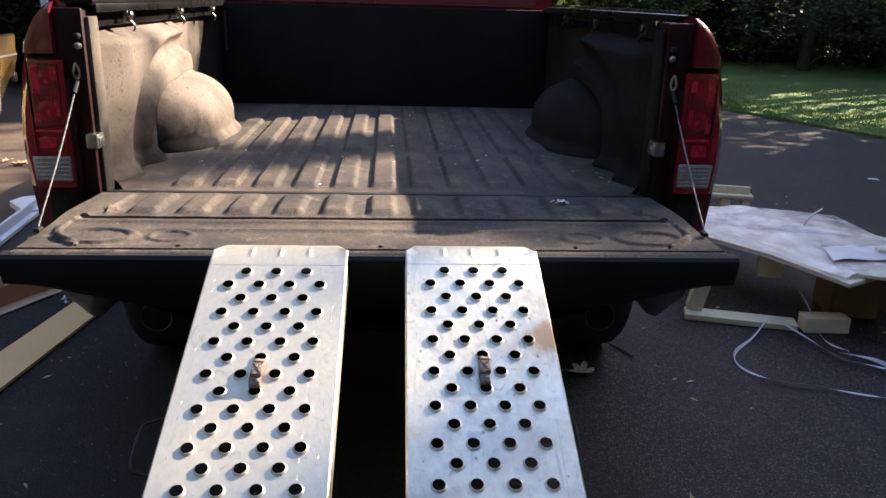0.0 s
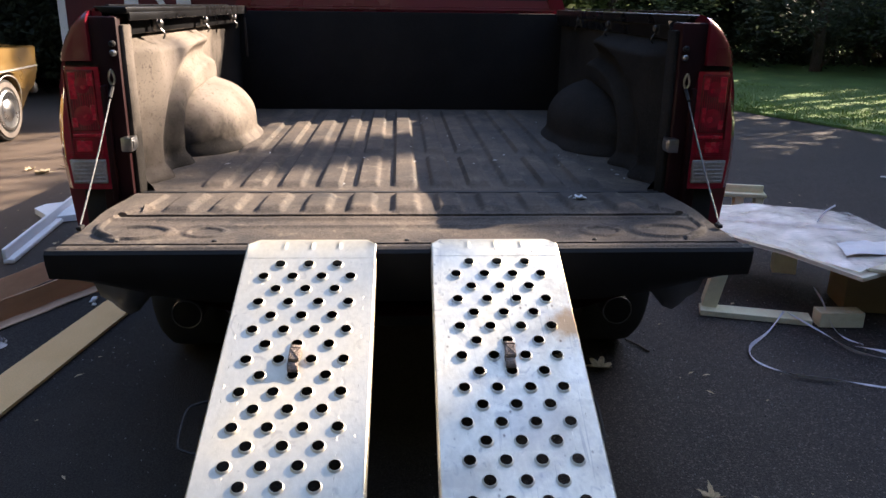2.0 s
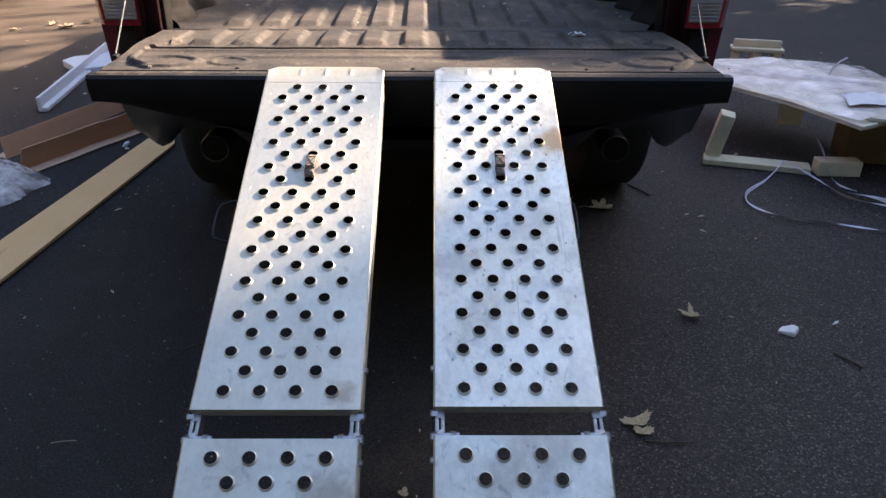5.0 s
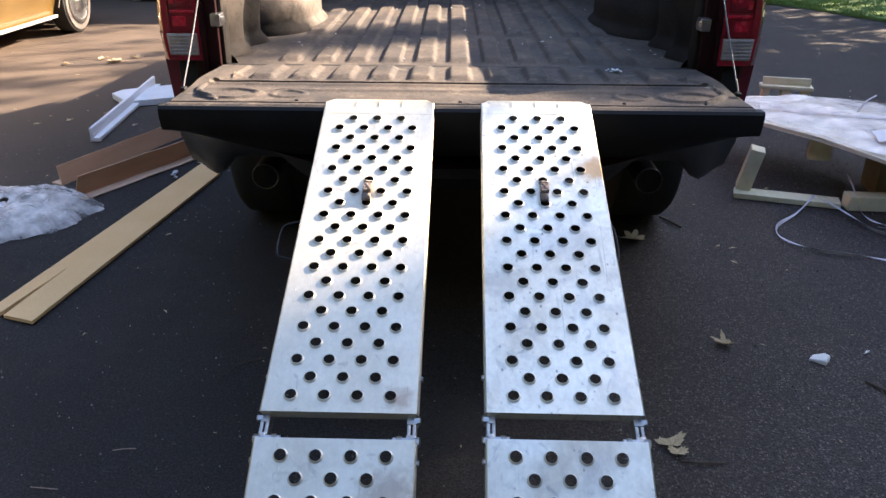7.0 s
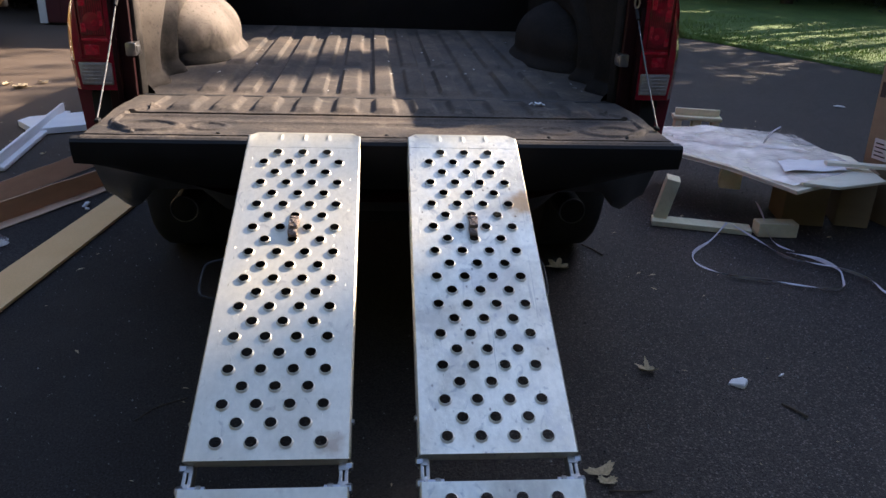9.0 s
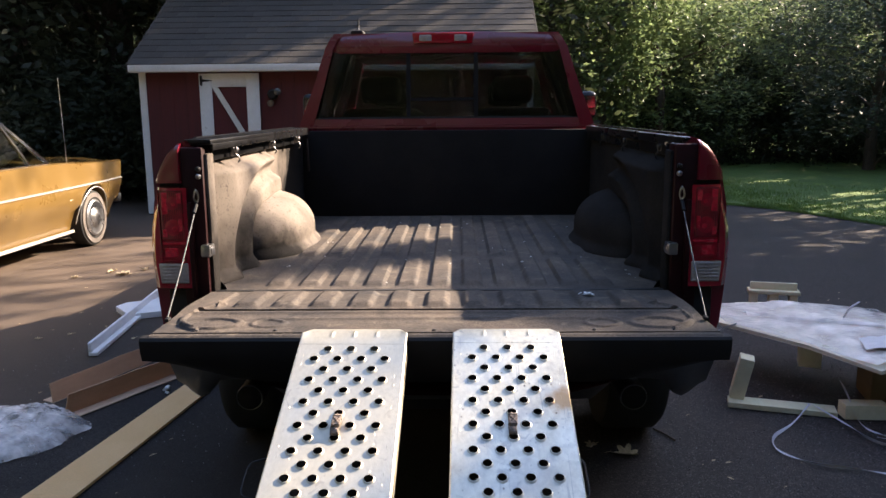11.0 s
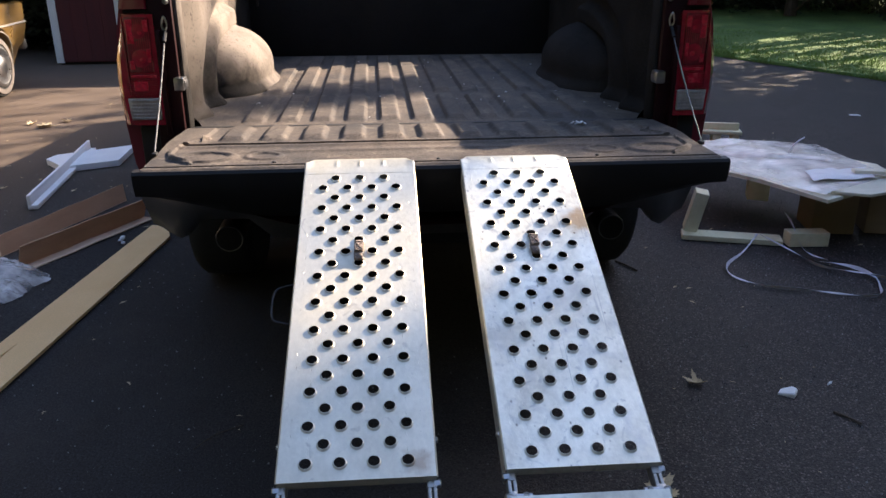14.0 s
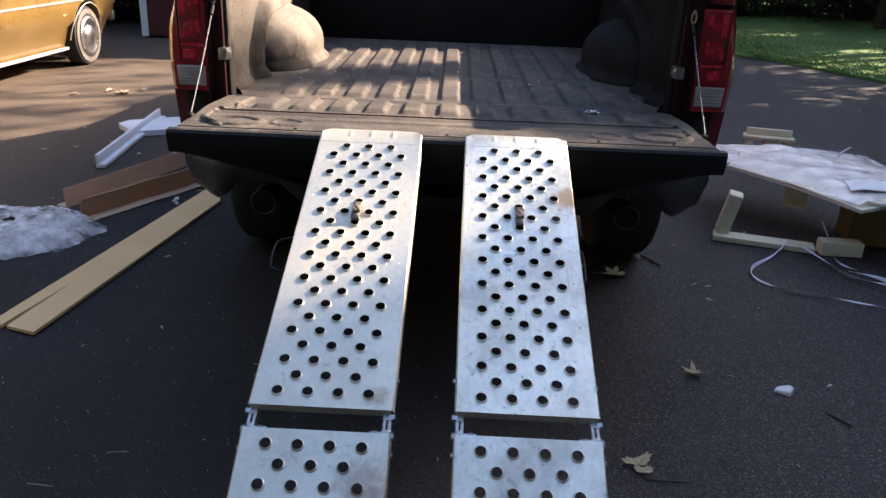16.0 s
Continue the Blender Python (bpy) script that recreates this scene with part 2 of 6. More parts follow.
scuffs(LINER_WALL, 95, (0.030, 0.027, 0.025), 0.57, 0.70, 0.6, (1, 1, 1))
scuffs(LINER_WALL, 130, (0.33, 0.29, 0.25), 0.68, 0.76, 0.2, (1, 1, 1))
stain_or_sunlit_at(ALU_WORN, (0.128, 1.525, 0.81), 0.05, (0.42, 0.27, 0.13), 0.85)
stain_or_sunlit_at(ALU_WORN, (-0.11, 1.20, 0.68), 0.050, (0.42, 0.40, 0.34), 0.7)
stain_or_sunlit_at(ALU_WORN, (0.02, 1.30, 0.72), 0.085, (0.44, 0.42, 0.38), 0.5)
stain_or_sunlit_at(ALU, (0.085, 0.775, 0.485), 0.055, (0.27, 0.19, 0.14), 0.55, 60)
stain_or_sunlit_at(ALU, (0.12, 0.74, 0.46), 0.04, (0.24, 0.16, 0.12), 0.5, 70)
stain_or_sunlit_at(ALU, (-0.02, 0.60, 0.45), 0.06, (0.36, 0.27, 0.19), 0.5)
stain_or_sunlit_at(ALU, (0.10, 0.93, 0.575), 0.03, (0.30, 0.20, 0.13), 0.6)
ALU_DULL = surf("dull_aluminium", (0.44, 0.43, 0.40), (0.30, 0.29, 0.27), 30, 0.42, 0.85, 0.1, 150, 0.12)
LENS = surf("red_lens", (0.30, 0.005, 0.018), (0.42, 0.009, 0.026), 14, 0.12, 0, 0.04, 60, 0.2, coat=1.0)
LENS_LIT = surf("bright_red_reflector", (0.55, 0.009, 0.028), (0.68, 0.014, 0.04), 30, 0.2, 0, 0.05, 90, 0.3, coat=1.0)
LENS_DARK = surf("dark_red_lens", (0.11, 0.003, 0.007), (0.20, 0.005, 0.012), 18, 0.14, 0, 0.03, 60, 0.2, coat=1.0)
LENS_CLEAR = surf("clear_lens", (0.52, 0.48, 0.48), (0.38, 0.35, 0.35), 25, 0.15, 0.2, 0.2, 160, 0.2, coat=1.0)
WEBBING = surf("brown_webbing", (0.19, 0.145, 0.12), (0.31, 0.245, 0.205), 60, 0.9, 0, 0.8, 420, 0.45)
PLY = surf("pale_plywood", (0.73, 0.675, 0.51), (0.80, 0.75, 0.59), 4, 0.7, 0, 0.15, 90, 0.10, stretch=(1, 6, 6))
PINE = surf("pale_pine", (0.71, 0.65, 0.42), (0.79, 0.73, 0.50), 5, 0.72, 0, 0.2, 120, 0.12, stretch=(6, 1, 6))
FIBRE = surf("fibreboard", (0.90, 0.535, 0.235), (0.94, 0.58, 0.27), 4, 0.8, 0, 0.1, 160, 0.08)
CARD = surf("brown_cardboard", (0.58, 0.335, 0.19), (0.65, 0.385, 0.225), 5, 0.85, 0, 0.1, 140, 0.08, stretch=(1, 1, 4))
CARTON = surf("carton_board", (0.26, 0.20, 0.125), (0.31, 0.24, 0.15), 3, 0.85, 0, 0.1, 140, 0.08, stretch=(1, 1, 4))
CARD_IN = surf("pale_cardboard", (0.66, 0.46, 0.31), (0.72, 0.51, 0.35), 6, 0.85, 0, 0.1, 140, 0.08)
FOAM = surf("white_foam", (0.85, 0.84, 0.82), (0.79, 0.78, 0.77), 6, 0.8, 0, 0.3, 260, 0.05)
STRAP = surf("white_plastic_strap", (0.72, 0.70, 0.76), (0.62, 0.60, 0.66), 9, 0.4, 0, 0.2, 300, 0.08)
PAPER = surf("white_label", (0.78, 0.78, 0.78), (0.7, 0.7, 0.7), 9, 0.6, 0, 0, 300, 0.04)
INK = surf("dark_print", (0.05, 0.04, 0.04), (0.08, 0.06, 0.05), 9, 0.7, 0, 0, 300, 0.1)
INK_RED = surf("red_print", (0.45, 0.08, 0.07), (0.5, 0.1, 0.08), 9, 0.7, 0, 0, 300, 0.1)
GOLD = surf("mustard_car_paint", (0.17, 0.102, 0.028), (0.20, 0.122, 0.035), 2.5, 0.25, 0.0, 0.02, 200, 0.05, coat=0.9)
TRIM = surf("bright_car_trim", (0.52, 0.50, 0.46), (0.44, 0.42, 0.39), 20, 0.35, 0.35, 0.0, 200, 0.05)
CREAM = surf("cream_vinyl", (0.70, 0.64, 0.48), (0.64, 0.58, 0.43), 6, 0.45, 0, 0.1, 200, 0.06)
WHITEWALL = surf("whitewall", (0.17, 0.145, 0.125), (0.12, 0.10, 0.088), 10, 0.7, 0, 0.1, 120, 0.1)
WHITE = surf("white_wood_paint", (0.84, 0.85, 0.82), (0.74, 0.75, 0.72), 3, 0.55, 0, 0.15, 90, 0.08,
             spots=(11, (0.42, 0.40, 0.35), 0.64, 0.8))
BARN = surf("barn_red_paint", (0.085, 0.018, 0.019), (0.11, 0.024, 0.024), 2, 0.75, 0, 0.2, 80, 0.14, stretch=(6, 6, 0.6))
SHINGLE = surf("grey_shingle", (0.052, 0.047, 0.042), (0.095, 0.085, 0.074), 2, 0.60, 0, 0.5, 110, 0.25, rnd=0.15, spec=0.5)


def leafy(name, c1, c2, scale):
    """Leaves: a rough surface that also lets light through."""
    m = surf(name, c1, c2, scale, 0.5, 0, 0, 14, 0.35)
    t = m.node_tree
    p, out = t.nodes["Principled BSDF"], t.nodes["Material Output"]
    tl = t.nodes.new("ShaderNodeBsdfTranslucent")
    mx = t.nodes.new("ShaderNodeMixShader")
    mx.inputs[0].default_value = 0.5
    t.links.new(p.inputs["Base Color"].links[0].from_socket, tl.inputs["Color"])
    t.links.new(p.outputs[0], mx.inputs[1])
    t.links.new(tl.outputs[0], mx.inputs[2])
    t.links.new(mx.outputs[0], out.inputs["Surface"])
    return m


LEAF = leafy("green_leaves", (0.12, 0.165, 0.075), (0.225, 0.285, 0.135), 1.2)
# Light is put into leaf colour: sunlit stand brighter, shaded hazy stand greyer.
LEAF_LIT = leafy("sunlit_green_leaves", (0.145, 0.20, 0.085), (0.26, 0.34, 0.15), 0.8)
LEAF_SHADED = leafy("shaded_hazy_leaves", (0.048, 0.066, 0.040), (0.090, 0.116, 0.070), 0.9)
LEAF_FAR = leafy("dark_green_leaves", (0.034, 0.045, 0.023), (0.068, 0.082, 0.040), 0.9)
BARK = surf("bark", (0.06, 0.045, 0.035), (0.11, 0.085, 0.065), 6, 0.9, 0, 0.9, 50, 0.3, stretch=(1, 1, 0.25))
STONE = surf("stone_chips", (0.06, 0.06, 0.06), (0.30, 0.295, 0.28), 40, 0.8, 0, 0, 90, 0.4, contrast=(0.4, 0.6))
DRYLEAF = surf("dry_oak_leaf", (0.48, 0.375, 0.22), (0.64, 0.51, 0.32), 30, 0.8, 0, 0.4, 150, 0.2)
TWIG = surf("dark_twig", (0.05, 0.035, 0.025), (0.09, 0.07, 0.05), 30, 0.9, 0, 0.6, 150, 0.2)
STRAW = surf("dry_straw", (0.26, 0.18, 0.14), (0.36, 0.26, 0.20), 30, 0.8, 0, 0.4, 150, 0.2)
SEAT = surf("dark_seat_fabric", (0.04, 0.04, 0.042), (0.06, 0.06, 0.062), 8, 0.85, 0, 0.3, 250, 0.15)


def glass(name, tint, rough=0.0):
    m = bpy.data.materials.new(name)
    m.use_nodes = True
    p = m.node_tree.nodes["Principled BSDF"]
    p.inputs["Base Color"].default_value = (*tint, 1)
    p.inputs["Roughness"].default_value = rough
    p.inputs["Transmission Weight"].default_value = 1.0
    p.inputs["IOR"].default_value = 1.45
    return m


GLASS = glass("tinted_glass", (0.24, 0.25, 0.25))
GLASS_CAR = glass("green_tinted_glass", (0.55, 0.62, 0.58))


def film_material(name, lo, hi, patch=22, crease=0.4):
    """Thin crumpled clear plastic: part see-through, part milky gloss."""
    m = bpy.data.materials.new(name)
    m.use_nodes = True
    t = m.node_tree
    p = t.nodes["Principled BSDF"]
    p.inputs["Base Color"].default_value = (0.96, 0.89, 0.83, 1)
    p.inputs["Roughness"].default_value = 0.16
    tr = t.nodes.new("ShaderNodeBsdfTransparent")
    mx = t.nodes.new("ShaderNodeMixShader")
    nz = t.nodes.new("ShaderNodeTexNoise")
    nz.inputs["Scale"].default_value = patch
    nz.inputs["Detail"].default_value = 6
    mr = t.nodes.new("ShaderNodeMapRange")
    mr.inputs["From Min"].default_value, mr.inputs["From Max"].default_value = 0.35, 0.7
    mr.inputs["To Min"].default_value, mr.inputs["To Max"].default_value = lo, hi
    co = t.nodes.new("ShaderNodeTexCoord")
    t.links.new(co.outputs["Object"], nz.inputs["Vector"])
    t.links.new(nz.outputs[0], mr.inputs["Value"])
    t.links.new(mr.outputs[0], mx.inputs[0])
    rip = t.nodes.new("ShaderNodeTexNoise")
    rip.inputs["Scale"].default_value = 14
    rip.inputs["Detail"].default_value = 3
    rip.inputs["Distortion"].default_value = 2.5
    bp = t.nodes.new("ShaderNodeBump")
    bp.inputs["Strength"].default_value = crease
    bp.inputs["Distance"].default_value = 0.012
    t.links.new(co.outputs["Object"], rip.inputs["Vector"])
    t.links.new(rip.outputs[0], bp.inputs["Height"])
    t.links.new(bp.outputs[0], p.inputs["Normal"])
    t.links.new(tr.outputs[0], mx.inputs[1])
    t.links.new(p.outputs[0], mx.inputs[2])
    t.links.new(mx.outputs[0], t.nodes["Material Output"].inputs["Surface"])
    return m


FILM = film_material("clear_plastic_film", 0.16, 0.85, 12, 0.6)
WRAP = film_material("milky_plastic_film", 0.34, 0.90, 6)


# ---- mesh helpers ----
def top_of(ob):
    while ob.parent:
        ob = ob.parent
    return ob


def thing(name, at=(0, 0, 0), label="", category="", group="", rz=0.0):
    e = new(name)
    e.empty_display_size = 0.1
    e.matrix_basis = pose(*at, 0, 0, rz)
    return tagged(e, label, category, group)


def mesh_of(name, bm, material, smooth=False):
    bmesh.ops.recalc_face_normals(bm, faces=bm.faces)
    me = bpy.data.meshes.new(name)
    bm.to_mesh(me)
    bm.free()
    me.materials.append(material)
    if smooth:
        me.polygons.foreach_set("use_smooth", [True] * len(me.polygons))
        me.set_sharp_from_angle(angle=radians(38))
    return me


def part(name, bm, material, parent=None, label="", smooth=False):
    """One mesh, drawn in world metres, as a part of its thing (or on its own)."""
    if parent:
        bm.transform(top_of(parent).matrix_basis.inverted())
    ob = new(name, mesh_of(name, bm, material, smooth))
    if parent:
        ob.parent = parent
    return tagged(ob, label)


def solo(name, bm, material, label, category, at=None, group="", kind="", smooth=False):
    """A thing that is one mesh, drawn in world metres, with its origin at its base."""
    if at:
        bm.transform(Matrix.Translation(at).inverted())
    ob = new(name, mesh_of(name, bm, material, smooth))
    if at:
        ob.matrix_basis = Matrix.Translation(at)
    return tagged(ob, label, category, group, kind)


def box(x0, x1, y0, y1, z0, z1, bevel=0.0, seg=2, bm=None, m=None):
    b = bmesh.new()
    bmesh.ops.create_cube(b, size=1.0)
    b.transform(Matrix.Translation(((x0 + x1) / 2, (y0 + y1) / 2, (z0 + z1) / 2))
                @ Matrix.Diagonal((abs(x1 - x0), abs(y1 - y0), abs(z1 - z0), 1)))
    if bevel:
        bmesh.ops.bevel(b, geom=b.edges[:], offset=bevel, segments=seg, affect="EDGES", profile=0.5)
    if m:
        b.transform(m)
    return join(bm, b)


def join(bm, b):
    if bm is None:
        return b
    me = bpy.data.meshes.new("tmp")
    b.to_mesh(me)
    b.free()
    bm.from_mesh(me)
    bpy.data.meshes.remove(me)
    return bm


def loft(rings, caps=True, closed=True, bm=None):
    b = bm or bmesh.new()
    vs = [[b.verts.new(p) for p in r] for r in rings]
    n = len(rings[0])
    for a, c in zip(vs, vs[1:]):
        for i in range(n if closed else n - 1):
            j = (i + 1) % n
            b.faces.new((a[i], a[j], c[j], c[i]))
    if caps and closed:
        b.faces.new(vs[0][::-1])
        b.faces.new(vs[-1])
    return b


def prism(points, axis, a, c, bm=None, bevel=0.0):
    """A flat outline pushed along an axis from a to c. points: pairs in the two other axes, in xyz order."""
    def at(p, v):
        q = list(p)
        q.insert("xyz".index(axis), v)
        return q
    b = loft([[at(p, a) for p in points], [at(p, c) for p in points]])
    if bevel:
        bmesh.ops.bevel(b, geom=b.edges[:], offset=bevel, segments=2, affect="EDGES", profile=0.5)
    return join(bm, b)


def sheet(nu, nv, fn, bm=None):
    """A grid of nu x nv cells with its corners at fn(u, v), u and v from 0 to 1."""
    b = bm or bmesh.new()
    vs = [[b.verts.new(fn(i / nu, j / nv)) for j in range(nv + 1)] for i in range(nu + 1)]
    for i in range(nu):
        for j in range(nv):
            b.faces.new((vs[i][j], vs[i + 1][j], vs[i + 1][j + 1], vs[i][j + 1]))
    return b


def tube(path, r, n=8, bm=None, flat=1.0):
    """A round or flattened bar along a path; r a number or one a point."""
    b = bm or bmesh.new()
    pts = [Vector(p) for p in path]
    rs = r if isinstance(r, (list, tuple)) else [r] * len(pts)
    rings = []
    for i, p in enumerate(pts):
        d = (pts[min(i + 1, len(pts) - 1)] - pts[max(i - 1, 0)]).normalized()
        side = d.cross(Vector((0, 0, 1)))
        side = side.normalized() if side.length > 0.05 else Vector((1, 0, 0))
        up = side.cross(d).normalized()
        rings.append([p + rs[i] * (math.cos(2 * math.pi * k / n) * side + flat * math.sin(2 * math.pi * k / n) * up) for k in range(n)])
    return loft(rings, True, True, b)


def disc_stack(profile, centre, axis, n=32, bm=None):
    """A turned shape: profile of (radius, along) round an axis through centre."""
    ax = Vector(axis).normalized()
    s = ax.orthogonal().normalized()
    u = ax.cross(s)
    c = Vector(centre)
    rings = [[c + a * ax + r * (math.cos(2 * math.pi * k / n) * s + math.sin(2 * math.pi * k / n) * u) for k in range(n)] for r, a in profile]
    return loft(rings, True, True, bm)


def smooth01(a, b, x):
    t = min(1.0, max(0.0, (x - a) / (b - a)))
    return t * t * (3 - 2 * t)


def bezier(points, per=6):
    """A smooth line through the given points."""
    pts = [Vector(p) for p in points]
    out = []
    for i in range(len(pts) - 1):
        p0, p1, p2, p3 = pts[max(i - 1, 0)], pts[i], pts[i + 1], pts[min(i + 2, len(pts) - 1)]
        for k in range(per):
            t = k / per
            out.append(0.5 * (2 * p1 + (p2 - p0) * t + (2 * p0 - 5 * p1 + 4 * p2 - p3) * t * t + (3 * p1 - p0 - 3 * p2 + p3) * t ** 3))
    return out + [pts[-1]]


# ---- ground ----
def ground_sheet():
    def fn(u, v):
        x = math.copysign(abs(2 * u - 1) ** 3.0 * 300, u - 0.5)
        y = 4 + math.copysign(abs(2 * v - 1) ** 3.0 * 300, v - 0.5)
        return x, y, 0.006 * noise.noise((x * 0.4, y * 0.4, 0)) * (1 if abs(x) < 8 else 0) - 0.004
    b = sheet(90, 90, fn)
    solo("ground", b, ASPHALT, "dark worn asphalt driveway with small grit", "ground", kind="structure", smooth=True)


ground_sheet()

LAWN_EDGE = [(3.2, 11.6), (4.0, 10.4), (4.85, 9.4), (5.35, 8.1), (5.85, 6.8), (7.5, 5.2), (11.0, 3.0), (30.0, -4.0)]


def lawn_edge_y(x):
    for (x0, y0), (x1, y1) in zip(LAWN_EDGE, LAWN_EDGE[1:]):
        if x0 <= x <= x1:
            return y0 + (y1 - y0) * (x - x0) / (x1 - x0)
    return 11.6 if x < 3.2 else -4.0


def lawn():
    b = bmesh.new()
    def fn(u, v):
        x = 3.2 + 40 * u ** 1.6
        y0 = lawn_edge_y(x) + 0.05 * noise.noise((x * 3, 0, 5))
        y = y0 + (60 - y0) * v ** 1.8
        return x, y, 0.03 * smooth01(0, 0.02, v) + 0.35 * smooth01(0.2, 1.0, v) + 0.02 * noise.noise((x * 0.7, y * 0.7, 0)) * min(1, v * 30)
    sheet(70, 50, fn, b)
    solo("lawn", b, SOIL, "mown green lawn beside the driveway", "lawn", kind="structure", smooth=True)
    g = random.Random(5)
    verts, faces = [], []
    for _ in range(170000):
        x = 3.25 + 26 * g.random() ** 1.8
        y0 = lawn_edge_y(x)
        d = 20 * g.random() ** 2.0
        y = y0 + d - 0.06 * g.random()
        h = (0.022 + 0.030 * g.random()) * (1.0 + 0.02 * d)
        if d < 0.35 and noise.noise((x * 4.0, 0, 9)) > 0.0:
            h *= 1.0 + 1.6 * g.random()
        w = 0.0045 + 0.0008 * d
        a = g.random() * math.pi
        cx, sy = math.cos(a) * w, math.sin(a) * w
        lx, ly = (g.random() - 0.5) * h, (g.random() - 0.5) * h
        z = 0.0 if d < 0.3 else 0.02
        k = len(verts)
        verts += [(x - cx, y - sy, z), (x + cx, y + sy, z), (x + lx, y + ly, z + h)]
        faces.append((k, k + 1, k + 2))
    me = bpy.data.meshes.new("grass")
    me.from_pydata(verts, [], faces)
    me.materials.append(GRASS)
    tagged(new("grass", me), "short green grass blades on the lawn", "grass", kind="stuff")


lawn()


# ---- pickup truck ----
truck = thing("pickup_truck", (0, 1.55, 0), "dark red pickup truck with its tailgate lowered", "pickup truck")

FLOOR_Z = 0.868


def rib(x, period, width, soft):
    """1 on a raised rib, 0 between ribs."""
    d = abs((x / period + 0.5) % 1.0 - 0.5) * period
    return 1 - smooth01(width / 2 - soft, width / 2 + soft, d)


def bed_floor():
    x0, y0, y1 = 0.86, 0.630, 2.60
    def fn(u, v):
        x, y = -x0 + 2 * x0 * u, y0 + (y1 - y0) * v
        k = round(x / 0.117)
        near = smooth01(0.69, 0.73, y) * (1 - smooth01(1.16, 1.20, y))
        far = smooth01(1.27, 1.31, y) * (1 - smooth01(2.46, 2.50, y))
        if k % 3 == 0:
            near, far = smooth01(0.69, 0.73, y) * (1 - smooth01(2.46, 2.50, y)), 0
        z = FLOOR_Z + 0.014 * rib(x, 0.117, 0.066, 0.0065) * max(near, far) * (1 if abs(x) < 0.66 else 0)
        z -= 0.03 * (1 - smooth01(0.004, 0.016, y - y0))
        return x, y, z + 0.0012 * noise.noise((x * 9, y * 9, 1))
    b = sheet(300, 130, fn)
    part("bed_floor", b, LINER, truck, "ribbed dusty bed liner floor", True)


bed_floor()
bb = box(-0.88, 0.88, 0.640, 2.66, 0.70, 0.845, 0.01)
# Added black strip stands in for the shaded gap at the tailgate hinge.
box(-0.782, 0.782, 0.600, 0.622, 0.84, 0.8755, 0.002, bm=bb)
part("bed_frame", bb, BLACK, truck, "black steel under the bed, with a strip for the hinge gap's shade")


def bed_side(s):
    """Inner wall of the bed with the wheel housing and its shoulder; s is -1 or 1."""
    def fn(u, v):
        y, z = 0.655 + (2.60 - 0.655) * u, FLOOR_Z - 0.012 + (1.375 - FLOOR_Z + 0.012) * v
        x = 0.845
        d = (abs((y - 1.59) / 0.40) ** 2.1 + (max(0.0, z - 0.945) / 0.18) ** 2.1) ** (1 / 2.1)
        up = smooth01(0.5, 1.25, math.atan2(max(0.0, z - 0.945) / 0.18, abs(1.59 - y) / 0.40))
        e = 0.075 * smooth01(1.10 - 0.30 * up, 1.24 - 0.22 * up, d) - 0.042 * smooth01(1.30, 1.52, d) + 0.050 * smooth01(1.58, 1.92, d)
        e *= 1 - smooth01(1.66, 1.74, y + 0.6 * max(0, z - 1.15))
        e *= (0.1 + 0.9 * smooth01(0.67, 0.90, y)) * (1 - smooth01(1.26, 1.33, z))
        h = 0.228 * max(0.0, 1 - d ** 2.1) ** 0.5
        near = max(0.0, 0.05 - abs(h - e)) * up
        x -= max(h, e) + near * near / 0.2
        x -= 0.055 * (1 - smooth01(0.0, 0.05, y - 0.655))
        x -= 0.03 * (1 - smooth01(0.0, 0.05, z - FLOOR_Z))
        x -= 0.02 * smooth01(1.32, 1.375, z)
        return s * (x + 0.002 * noise.noise((y * 7, z * 7, s))), y, z
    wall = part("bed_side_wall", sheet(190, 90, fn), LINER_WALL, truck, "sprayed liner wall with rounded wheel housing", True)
    wall.data.flip_normals()


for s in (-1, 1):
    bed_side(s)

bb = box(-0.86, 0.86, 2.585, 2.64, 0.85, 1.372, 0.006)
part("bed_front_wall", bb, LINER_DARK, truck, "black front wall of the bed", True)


def bedside(s):
    """Outer quarter panel with a rounded shoulder and a wheel arch."""
    rings = []
    for i in range(41):
        y = 0.60 + 2.04 * i / 40
        a = 0.46 ** 2 - (y - 1.55) ** 2
        zb = max(0.52, 0.42 + math.sqrt(a)) if a > 0 else 0.52
        zb = max(zb, 0.70 * (1 - smooth01(0.90, 1.05, y)))
        prof = [(0.828, 1.376), (0.842, 1.394), (0.868, 1.386), (0.908, 1.352), (0.945, 1.285), (0.968, 1.18), (0.978, 1.05),
                (0.980, 0.92), (0.966, 0.76), (0.945, 0.52), (0.90, 0.52), (0.885, 0.76), (0.875, 1.04), (0.862, 1.30), (0.845, 1.355), (0.830, 1.352)]
        rings.append([(s * x, y, max(z, zb)) for x, z in prof])
    part("quarter_panel", loft(rings), RED, truck, "glossy dark red quarter panel", True)
    # rounded rear shoulder over the lamp
    rings = []
    for y, inset in ((0.599, 0.0), (0.588, 0.001), (0.577, 0.005), (0.568, 0.012), (0.563, 0.024)):
        rings.append([(s * (0.858 + 0.2 * inset), y, 1.254), (s * (0.858 + 0.2 * inset), y, 1.386 - inset), (s * (0.868 - 0.1 * inset), y, 1.385 - inset), (s * (0.890 - 0.5 * inset), y, 1.370 - inset),
                      (s * (0.910 - 0.7 * inset), y, 1.349 - 0.8 * inset), (s * (0.930 - 0.9 * inset), y, 1.316 - 0.6 * inset), (s * (0.945 - inset), y, 1.284 - 0.4 * inset), (s * (0.951 - inset), y, 1.254)])
    part("rear_shoulder", loft(rings), RED, truck, "rounded red shoulder over the lamp", True)


